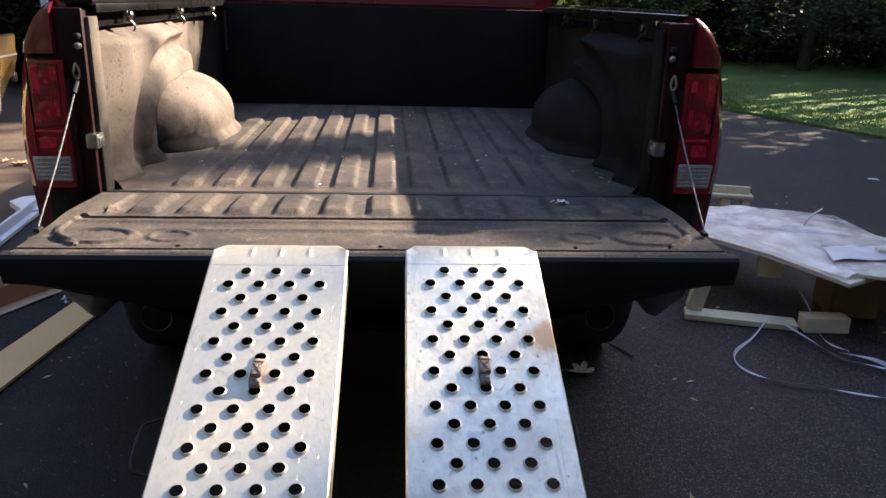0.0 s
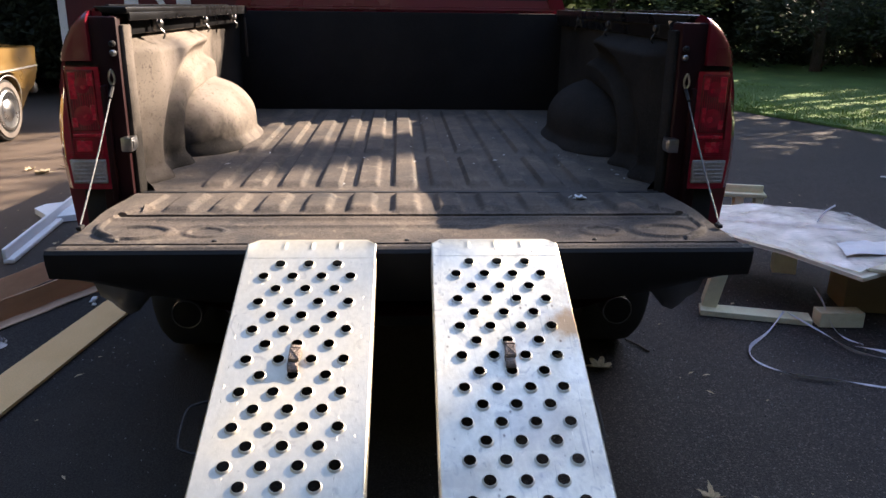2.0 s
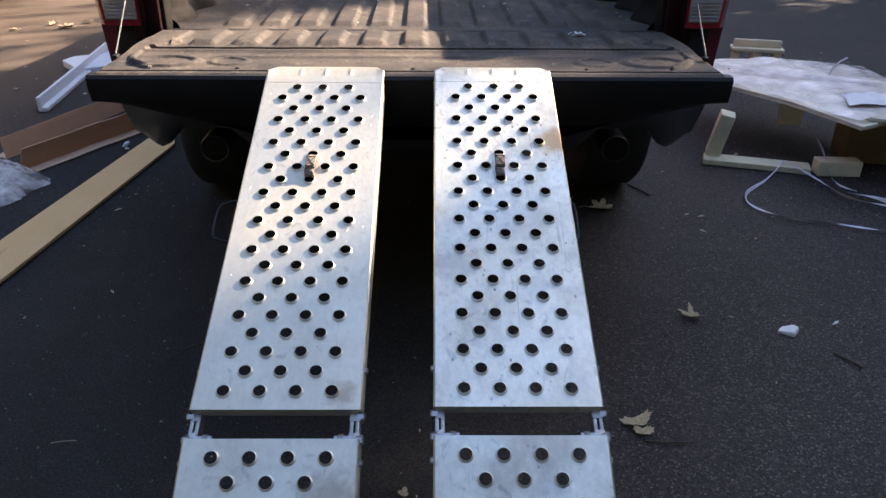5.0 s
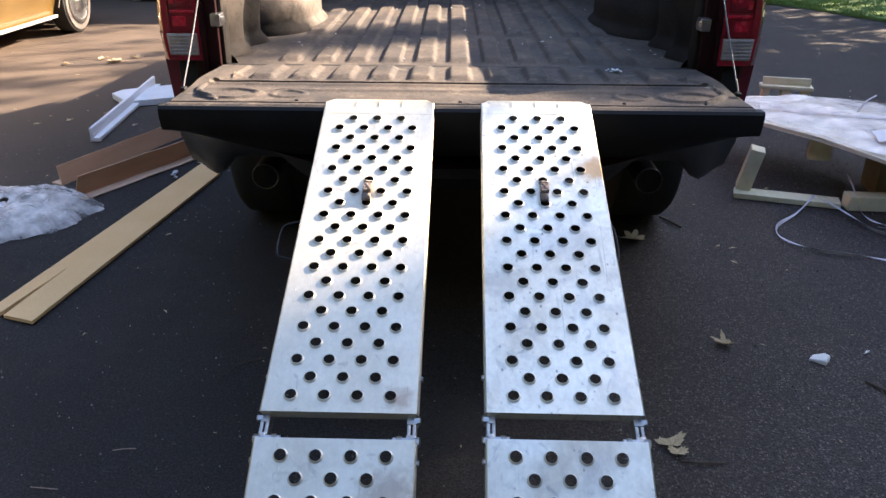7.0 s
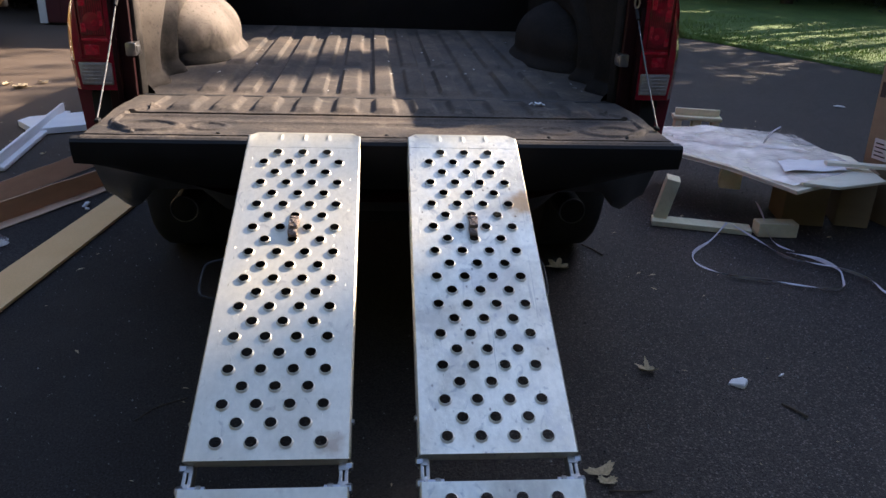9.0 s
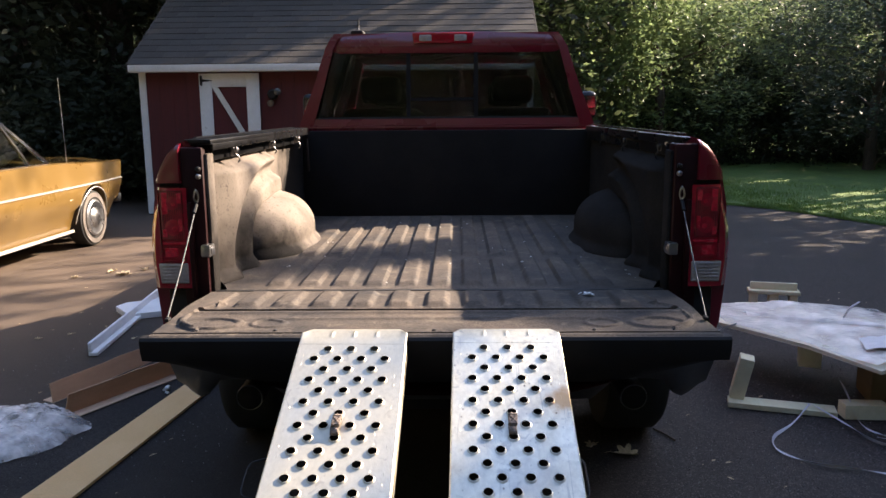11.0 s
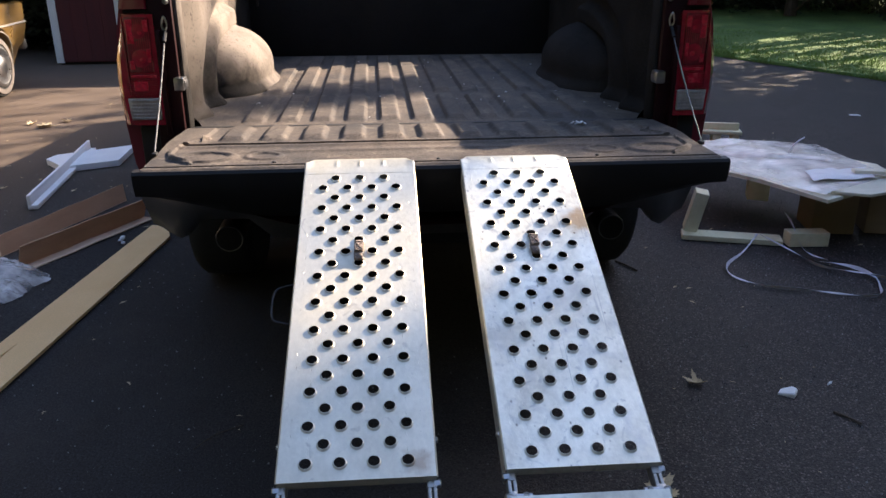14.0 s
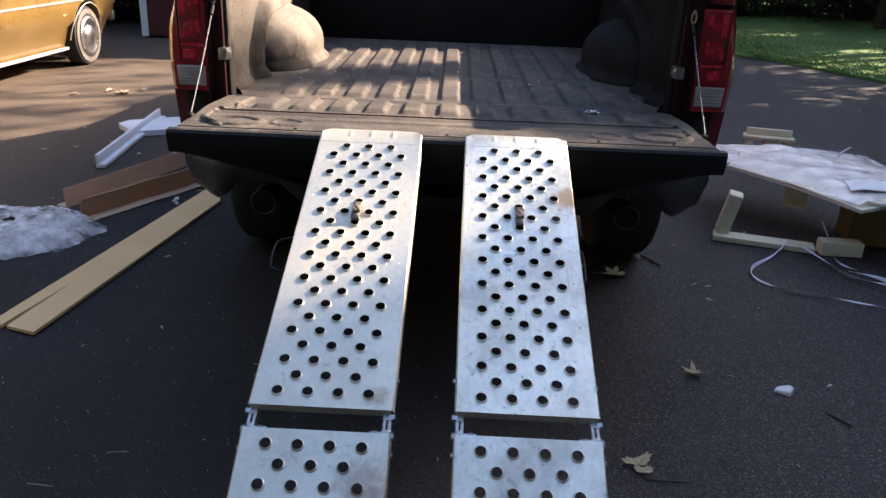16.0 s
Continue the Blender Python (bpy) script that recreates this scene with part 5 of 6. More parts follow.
def big_box():
    c, d1, d2 = Vector((2.665, 1.95, 0)), Vector((0.235, -0.972, 0)), Vector((0.972, 0.235, 0))
    th = thing("tall_cardboard_box", c, "tall brown cardboard carton standing on the asphalt", "cardboard box")
    def slab(o, u, v, w):
        p = [o, o + u, o + u + v, o + v]
        b = loft([p, [q + w for q in p]])
        bmesh.ops.bevel(b, geom=b.edges[:], offset=0.003, segments=2, affect="EDGES", profile=0.5)
        return b
    up = Vector((-0.03, 0.0, 1.19))
    part("carton_body", slab(c, d1 * 1.15, d2 * 0.62, up), CARTON, th, "brown corrugated walls", True)
    def sticker(nm, s0, s1, z0, z1, mat, lab, off=0.002):
        o = c + d1 * s0 + up * (z0 / 1.19) - d2 * off
        part(nm, slab(o, d1 * (s1 - s0), -d2 * 0.001, up * ((z1 - z0) / 1.19)), mat, th, lab)
    sticker("shipping_label", 0.05, 0.15, 0.335, 0.445, PAPER, "white shipping label")
    for k in range(4):
        sticker("print_bar", 0.06, 0.135 - 0.02 * (k % 2), 0.352 + 0.022 * k, 0.358 + 0.022 * k, INK, "", 0.0035)
    sticker("warning_label", 0.40, 0.62, 0.42, 0.72, PAPER, "white label with a red square")
    sticker("red_square", 0.43, 0.59, 0.50, 0.66, INK_RED, "", 0.0035)
    for k in range(2):
        sticker("print_mark", 0.02, 0.05, 0.66 + 0.13 * k, 0.74 + 0.12 * k, INK, "", 0.002)
    sticker("tape_strip", 0.0, 1.15, 1.13, 1.185, CARD_IN, "", 0.002)


big_box()


def flat_strap(pts, label):
    path = bezier([(x, y, 0.004 + z) for x, y, z in pts], 7)
    b = bmesh.new()
    rings = []
    for i, p in enumerate(path):
        d = (path[min(i + 1, len(path) - 1)] - path[max(i - 1, 0)]).normalized()
        s = d.cross(Vector((0, 0, 1))).normalized() * 0.0042
        tw = Vector((0, 0, 0.006 * math.sin(i * 0.35)))
        rings.append([p - s + tw, p + s - tw * 0.6 + Vector((0, 0, 0.006)), p + s - tw * 0.6 + Vector((0, 0, 0.0075)), p - s + tw + Vector((0, 0, 0.0015))])
    loft(rings, True, True, b)
    solo("packing_strap", b, STRAP, label, "strap", (pts[0][0], pts[0][1], 0), "packing straps")


flat_strap([(1.80, 1.665, 0.035), (1.652, 1.498, 0.006), (1.496, 1.337, 0.004), (1.464, 1.188, 0.004), (1.557, 1.078, 0.004), (1.715, 1.02, 0.004), (1.86, 0.954, 0.004), (2.0, 0.931, 0.004), (2.07, 1.03, 0.006), (2.10, 1.131, 0.012), (2.06, 1.243, 0.014), (1.951, 1.321, 0.010)], "white plastic packing strap looped on the asphalt")
flat_strap([(2.03, 1.84, 0.09), (1.975, 1.65, 0.085), (1.965, 1.53, 0.02), (1.955, 1.404, 0.012), (1.993, 1.325, 0.016)], "white plastic packing strap hanging from the wood")
flat_strap([(1.81, 1.65, 0.036), (1.888, 1.444, 0.012), (1.93, 1.287, 0.006), (2.037, 1.189, 0.008), (2.109, 1.119, 0.016), (2.194, 1.022, 0.006), (2.184, 0.88, 0.004), (2.25, 0.72, 0.004)], "white plastic packing strap lying on the asphalt")
flat_strap([(1.30, 1.90, 0.15), (1.45, 2.08, 0.27), (1.60, 2.16, 0.308)], "thin white strap hanging off the plywood")
b = tube(bezier([(2.20, 2.20, 0.335), (2.21, 2.16, 0.40), (2.27, 2.18, 0.43)], 4), 0.004, 6)
solo("strap_end", b, STRAP, "curled white strap end on the plywood", "strap", (2.20, 2.20, 0.33))


# fallen leaves and twigs
def oak_leaf(at, size, rz, curl, seed, label="dry tan oak leaf lying on the asphalt", z=0.003, material=DRYLEAF, torn=()):
    """A lobed leaf; torn gives the lobes that are left, each an angle, a length and a breadth."""
    g = random.Random(seed)
    n = 72
    b = bmesh.new()
    rim = []
    for k in range(n):
        a = 2 * math.pi * k / n
        lobes = 0.42 + 0.58 * abs(math.cos(3.5 * a)) ** 1.6 * (0.55 + 0.45 * noise.noise((math.cos(a) * 2.1, math.sin(a) * 2.1, seed * 3.7)) + 0.15 * g.random())
        x, y = math.cos(a) * lobes * 0.5, math.sin(a) * lobes * 0.40
        if torn:
            r = 0.20
            for at_deg, long, broad in torn:
                off = (a - radians(at_deg) + math.pi) % (2 * math.pi) - math.pi
                r = max(r, 0.20 + (long - 0.06) * math.exp(-(abs(off) / (1.25 * broad)) ** 1.7) * (1 + 0.22 * math.sin(23 * a + seed)))
            x, y = math.cos(a) * r, math.sin(a) * r
        rim.append((x, y))
    def lift(x, y):
        return curl * (abs(y) * 1.6 + 0.5 * x * x + 0.12 * noise.noise((x * 5, y * 5, seed)))
    m = Matrix.Translation((at[0], at[1], z)) @ Matrix.Rotation(radians(rz), 4, "Z")
    mid = b.verts.new(m @ Vector((0, 0, 0)))
    ring = [b.verts.new(m @ Vector((x * size, y * size, lift(x, y) * size))) for x, y in rim]
    for i in range(n):
        b.faces.new((mid, ring[i], ring[(i + 1) % n]))
    if not torn:
        tube([m @ Vector((0.42 * size, 0, 0.01)), m @ Vector((0.62 * size, 0.05 * size, 0.004))], 0.0015, 5, b)
    ob = solo("dry_leaf", b, material, label, "leaf", (at[0], at[1], z), "fallen leaves")
    mod = ob.modifiers.new("thickness", "SOLIDIFY")
    mod.thickness = 0.0008


oak_leaf((0.922, 0.292), 0.072, 0, 0.5, 1, "dry pale oak leaf with curled lobes on the asphalt", torn=((95, 0.40, 0.28), (160, 0.50, 0.22), (208, 0.46, 0.24), (-50, 0.36, 0.30), (20, 0.2, 0.4)))
oak_leaf((0.605, -0.252), 0.085, 0, 0.45, 2, "torn tan oak leaf with three lobes on the asphalt", torn=((172, 0.42, 0.34), (35, 0.40, 0.36)))
oak_leaf((0.795, 1.178), 0.15, 170, 0.35, 3)
oak_leaf((0.66, 1.27), 0.09, 60, 0.3, 4)
oak_leaf((0.637, -0.628), 0.084, 0, 0.55, 6, "torn olive-brown leaf curled on the asphalt", torn=((112, 0.42, 0.40), (-12, 0.30, 0.42), (-118, 0.44, 0.34), (60, 0.18, 0.5)))
oak_leaf((0.610, -0.288), 0.048, 0, 0.4, 7, "broken tan leaf tip on the asphalt", torn=((150, 0.42, 0.5), (15, 0.5, 0.6), (-60, 0.35, 0.5)))
# White paper scrap, drawn with the leaf outline.
oak_leaf((0.48, 0.392), 0.052, 170, 0.4, 5, "small white torn paper scrap on the tailgate", 0.905, PAPER)
oak_leaf((-0.022, -0.500), 0.034, 70, 0.4, 12, "small pale leaf on the asphalt between the ramps", torn=((10, 0.40, 0.5), (120, 0.30, 0.6), (230, 0.36, 0.5)))
for k, (x, y, sz, rz) in enumerate(((-3.05, 5.02, 0.20, 20), (-3.22, 5.15, 0.15, 80), (-2.95, 5.25, 0.13, 140), (-3.45, 4.9, 0.10, 10), (-2.75, 2.95, 0.05, 10), (-2.10, 2.95, 0.05, 70), (-2.58, 3.05, 0.05, 40), (-2.05, 2.35, 0.06, 20))):
    oak_leaf((x, y), sz, rz, 0.35, 20 + k)
for pts, r in (([(0.605, -0.323, 0.006), (0.66, -0.330, 0.008), (0.725, -0.328, 0.006)], 0.0032), ([(1.30, 0.075, 0.005), (1.325, 0.04, 0.006), (1.35, 0.0, 0.005)], 0.004),
               ([(0.98, 1.45, 0.006), (1.02, 1.38, 0.007), (1.045, 1.32, 0.006)], 0.005), ([(-0.75, 0.05, 0.004), (-0.70, 0.12, 0.005), (-0.62, 0.17, 0.004)], 0.002)):
    b = tube(bezier(pts, 4), r, 6)
    tube(bezier([pts[1], (pts[1][0] + 0.012, pts[1][1] + 0.02, 0.006)], 2), r * 0.6, 5, b)
    solo("twig", b, TWIG, "small dark twig on the asphalt", "twig", (pts[0][0], pts[0][1], 0), "twigs")
for pts, r in (([(-1.014, -0.548, 0.004), (-0.977, -0.563, 0.006), (-0.937, -0.591, 0.006), (-0.907, -0.629, 0.004)], 0.0024), ([(-0.942, -0.309, 0.003), (-0.91, -0.303, 0.004), (-0.88, -0.300, 0.003)], 0.0014),
               ([(-1.094, -0.457, 0.003), (-1.05, -0.462, 0.004), (-1.02, -0.464, 0.003)], 0.0014)):
    solo("straw", tube(bezier(pts, 4), r, 6), STRAW, "thin pale brown straw on the asphalt", "straw", (pts[0][0], pts[0][1], 0), "straws")


def grit():
    """Loose stone chips on the asphalt."""
    g = random.Random(31)
    verts, faces = [], []
    for _ in range(20000):
        x, y = g.uniform(-2.6, 3.4), -1.7 + 5.2 * g.random() ** 1.4
        if abs(x) < 0.9 and y > 0.7:
            continue
        if x < 0.35 and g.random() < 0.72:
            continue
        s = 0.0012 + 0.0030 * g.random() ** 3
        a = g.random() * 6.28
        k = len(verts)
        for j in range(3):
            q = a + 2.09 * j + 0.5 * g.random()
            verts.append((x + s * math.cos(q) * 1.3, y + s * math.sin(q), 0.0))
        verts.append((x + 0.3 * s * g.uniform(-1, 1), y, 0.0035 + s * 0.8))
        faces += [(k, k + 1, k + 3), (k + 1, k + 2, k + 3), (k + 2, k, k + 3)]
    me = bpy.data.meshes.new("grit")
    me.from_pydata(verts, [], faces)
    me.materials.append(STONE)
    tagged(new("grit", me), "fine loose grey stone chips on the asphalt", "grit", kind="stuff")


grit()


def litter():
    g = random.Random(11)
    b = bmesh.new()
    for _ in range(420):
        x, y = g.uniform(-4.2, 3.2), g.uniform(-1.8, 7)
        if abs(x) < 1.0 and y > 0.5:
            continue
        s = 0.003 + 0.009 * g.random() ** 3
        a = g.random() * 6
        m = Matrix.Translation((x, y, 0.003)) @ Matrix.Rotation(a, 4, "Z")
        p = [b.verts.new(m @ Vector(q)) for q in ((-2 * s, 0, 0), (0, -s * 0.7, 0.002), (2 * s, 0.2 * s, 0.001), (0, s * 0.7, 0.003))]
        b.faces.new(p)
    me = mesh_of("leaf_litter", b, DRYLEAF)
    tagged(new("leaf_litter", me), "fine dry litter scattered on the asphalt", "litter", kind="stuff")
    b = bmesh.new()
    for _ in range(46):
        x, y = g.uniform(-0.62, 0.72), g.uniform(0.66, 2.3)
        s = 0.0015 + 0.004 * g.random() ** 2
        m = Matrix.Translation((x, y, FLOOR_Z + 0.013)) @ Matrix.Rotation(g.random() * 6, 4, "Z")
        b.faces.new([b.verts.new(m @ Vector(q)) for q in ((-2 * s, 0, 0), (0, -s * 0.7, 0.002), (2 * s, 0.2 * s, 0.001), (0, s * 0.7, 0.003))])
    tagged(new("bed_litter", mesh_of("bed_litter", b, FOAM)), "pale chips scattered on the bed floor", "litter", kind="stuff")


litter()


# ---- old saloon car ----
def old_car():
    X, Y0, Y1 = -4.05, 2.75, 7.58
    W = 1.78
    car = thing("old_saloon_car", (X - W / 2, 5.2, 0), "mustard yellow old two-door car parked on the driveway", "car")
    XC = X - W / 2

    def half(y):
        return W / 2 - 0.05 * smooth01(6.9, Y1, y) - 0.06 * smooth01(3.3, Y0, y)

    def arch(y):
        for yc in (6.70, 3.85):
            a = 0.365 ** 2 - (y - yc) ** 2
            if a > 0:
                return max(0.20, 0.30 + math.sqrt(a))
        return 0.20
    rings = []
    n = 72
    for i in range(n + 1):
        y = Y0 + (Y1 - Y0) * i / n
        h = half(y)
        top = 0.985 - 0.062 * smooth01(5.6, Y1, y) - 0.05 * smooth01(3.6, Y0, y)
        zb = arch(y)
        if y > Y1 - 0.03:
            h -= 0.015
        right = [(h - 0.17, zb), (h - 0.13, zb + 0.02), (h - 0.07, max(0.43, zb + 0.025)), (h - 0.012, max(0.50, zb + 0.03)), (h + 0.008, max(0.68, zb + 0.04)), (h - 0.005, 0.715), (h - 0.018, 0.80), (h - 0.03, top - 0.015), (h - 0.06, top),
                 (h - 0.25, top - 0.012), (0.3, top + 0.022), (0, top + 0.03)]
        left = [(-x, z) for x, z in right[::-1][1:]]
        rake = 0.42 * smooth01(7.15, Y1, y)
        rings.append([(XC + x, y + rake * (z - 0.72), z) for x, z in right + left])
    part("body", loft(rings), GOLD, car, "mustard yellow painted body", True)
    # greenhouse
    for s in (-1, 1):
        xs = XC + s * (W / 2 - 0.07)
        xt = XC + s * (W / 2 - 0.20)
        part("front_pillar", loft([[(xs, 5.76, 0.93), (xs - s * 0.03, 5.76, 0.93), (xs - s * 0.03, 5.70, 0.93), (xs, 5.70, 0.93)],
                                   [(xt, 5.12, 1.33), (xt - s * 0.03, 5.12, 1.33), (xt - s * 0.03, 5.06, 1.33), (xt, 5.06, 1.33)]]), CHROME, car, "bright windscreen pillar")
        part("vent_bar", loft([[(xs + s * 0.004, 5.39, 0.94), (xs - s * 0.02, 5.39, 0.94), (xs - s * 0.02, 5.36, 0.94), (xs + s * 0.004, 5.36, 0.94)],
                               [(xt + s * 0.004, 5.12, 1.32), (xt - s * 0.02, 5.12, 1.32), (xt - s * 0.02, 5.09, 1.32), (xt + s * 0.004, 5.09, 1.32)]]), CHROME, car)
        part("side_window", loft([[(xs - s * 0.01, 5.70, 0.93), (xs - s * 0.016, 5.70, 0.93), (xs - s * 0.016, 3.7, 0.93), (xs - s * 0.01, 3.7, 0.93)],
                                  [(xt - s * 0.01, 5.10, 1.33), (xt - s * 0.016, 5.10, 1.33), (xt - s * 0.016, 4.0, 1.33), (xt - s * 0.01, 4.0, 1.33)]]), GLASS_CAR, car, "greenish side window")
        part("rear_pillar", loft([[(xs, 3.95, 0.93), (xs - s * 0.05, 3.95, 0.93), (xs - s * 0.05, 3.35, 0.93), (xs, 3.35, 0.93)],
                                  [(xt, 4.10, 1.33), (xt - s * 0.05, 4.10, 1.33), (xt - s * 0.05, 3.75, 1.33), (xt, 3.75, 1.33)]]), CREAM, car)
        part("window_sill_trim", box(xs - s * 0.015, xs + s * 0.014, 3.4, 5.72, 0.918, 0.936, 0.003), CHROME, car)
        tz = []
        for y in (2.9, 4, 5, 6, 6.9, 7.3, 7.52):
            h = half(y)
            tz.append([(XC + s * (h + 0.002), y, 0.690 + 0.010 * smooth01(5, 7.5, y)), (XC + s * (h + 0.016), y, 0.694 + 0.010 * smooth01(5, 7.5, y)),
                       (XC + s * (h + 0.016), y, 0.708 + 0.010 * smooth01(5, 7.5, y)), (XC + s * (h + 0.002), y, 0.712 + 0.010 * smooth01(5, 7.5, y))])
        part("side_trim", loft(tz), TRIM, car, "bright side moulding")
        part("sill_trim", box(XC + s * (W / 2 - 0.11), XC + s * (W / 2 - 0.075), 4.2, 6.31, 0.205, 0.235, 0.004), TRIM, car, "bright sill moulding")
        for yc in (6.70, 3.85):
            pts = [(XC + s * (half(yc) + 0.006 - 0.24 * max(0.0, 0.60 - 0.30 - 0.367 * math.sin(a))), yc + 0.367 * math.cos(a), 0.30 + 0.367 * math.sin(a)) for a in [math.pi * k / 16 for k in range(17)]]
            part("arch_trim", tube(pts, 0.006, 6), TRIM, car, "", True)
            wx = XC + s * (W / 2 - 0.12)
            w = part("wheel", disc_stack([(0.20, -0.08), (0.20, 0.078), (0.17, 0.088)], (wx, yc, 0.315), (s, 0, 0), 28), RUBBER, car, "", True)
            part("tyre", disc_stack([(0.20, -0.09), (0.27, -0.095), (0.31, -0.08), (0.315, -0.05), (0.315, 0.05), (0.31, 0.08), (0.27, 0.095), (0.20, 0.09)], (wx, yc, 0.315), (s, 0, 0), 36), RUBBER, w, "black tyre", True)
            part("whitewall", disc_stack([(0.286, 0.090), (0.286, 0.0975), (0.236, 0.0985), (0.236, 0.090)], (wx, yc, 0.315), (s, 0, 0), 36), WHITEWALL, w, "pale whitewall band", True)
            part("hubcap", disc_stack([(0.212, 0.085), (0.208, 0.102), (0.185, 0.112), (0.160, 0.104), (0.115, 0.100), (0.085, 0.122), (0.03, 0.132)], (wx, yc, 0.315), (s, 0, 0), 32), STEEL, w, "bright metal hubcap", True)
    top = []
    for y, z, h in ((3.70, 1.31, 0.66), (3.80, 1.345, 0.68), (4.4, 1.375, 0.69), (4.95, 1.365, 0.685), (5.10, 1.335, 0.68)):
        top.append([(XC - h, y, z - 0.03), (XC - h + 0.05, y, z), (XC, y, z + 0.02), (XC + h - 0.05, y, z), (XC + h, y, z - 0.03), (XC + h - 0.05, y, z - 0.05), (XC - h + 0.05, y, z - 0.05)])
    part("roof", loft(top), CREAM, car, "pale vinyl roof", True)
    g = loft([[(XC - 0.80, 5.74, 0.94), (XC + 0.80, 5.74, 0.94), (XC + 0.80, 5.735, 0.94), (XC - 0.80, 5.735, 0.94)],
              [(XC - 0.68, 5.11, 1.33), (XC + 0.68, 5.11, 1.33), (XC + 0.68, 5.105, 1.33), (XC - 0.68, 5.105, 1.33)]])
    part("windscreen", g, GLASS_CAR, car, "clear windscreen")
    for y in (5.0, 4.1):
        part("bench_seat", box(XC - 0.65, XC + 0.65, y - 0.3, y - 0.15, 0.5, 1.08, 0.06, 3), SEAT, car, "", True)
    part("front_bumper", box(XC - 0.84, XC + 0.80, 7.50, 7.60, 0.40, 0.52, 0.03, 3), RIM, car, "dull metal front bumper", True)
    part("grille", box(XC - 0.60, XC + 0.60, 7.56, 7.60, 0.55, 0.78, 0.01), CHROME, car)
    for s in (-1, 1):
        part("headlamp", disc_stack([(0.09, 0), (0.09, 0.03), (0.06, 0.045)], (XC + s * 0.68, 7.56, 0.68), (0, 1, 0), 20), LENS_CLEAR, car, "", True)
    part("aerial", tube([(X - 0.12, 6.36, 0.91), (X - 0.115, 6.34, 1.35), (X - 0.11, 6.31, 1.82)], [0.007, 0.004, 0.003], 6), STEEL, car, "thin upright aerial", True)
    for k, (y0, y1) in enumerate(((6.13, 6.16), (6.17, 6.19), (6.20, 6.23), (6.24, 6.27))):
        part("fender_script", box(X - 0.010, X - 0.003, y0, y1, 0.57 + 0.006 * k, 0.605 + 0.006 * k, 0.001), CREAM, car)
    part("windscreen_wiper", tube([(XC + 0.5, 5.78, 0.96), (XC + 0.1, 5.70, 1.0)], 0.006, 6), BLACK, car)
    # the cabin stands on the belt line
    for ob in car.children:
        if ob.name.split(".")[0] in ("front_pillar", "vent_bar", "side_window", "rear_pillar", "window_sill_trim", "roof", "windscreen", "windscreen_wiper"):
            ob.data.transform(Matrix.Translation((0, 0.15, 0.985)) @ Matrix.Diagonal((1, 1, 1.16, 1)) @ Matrix.Translation((0, 0, -0.93)))
        elif ob.name.split(".")[0] == "aerial":
            ob.data.transform(Matrix.Translation((0, 0, 0.04)))


old_car()


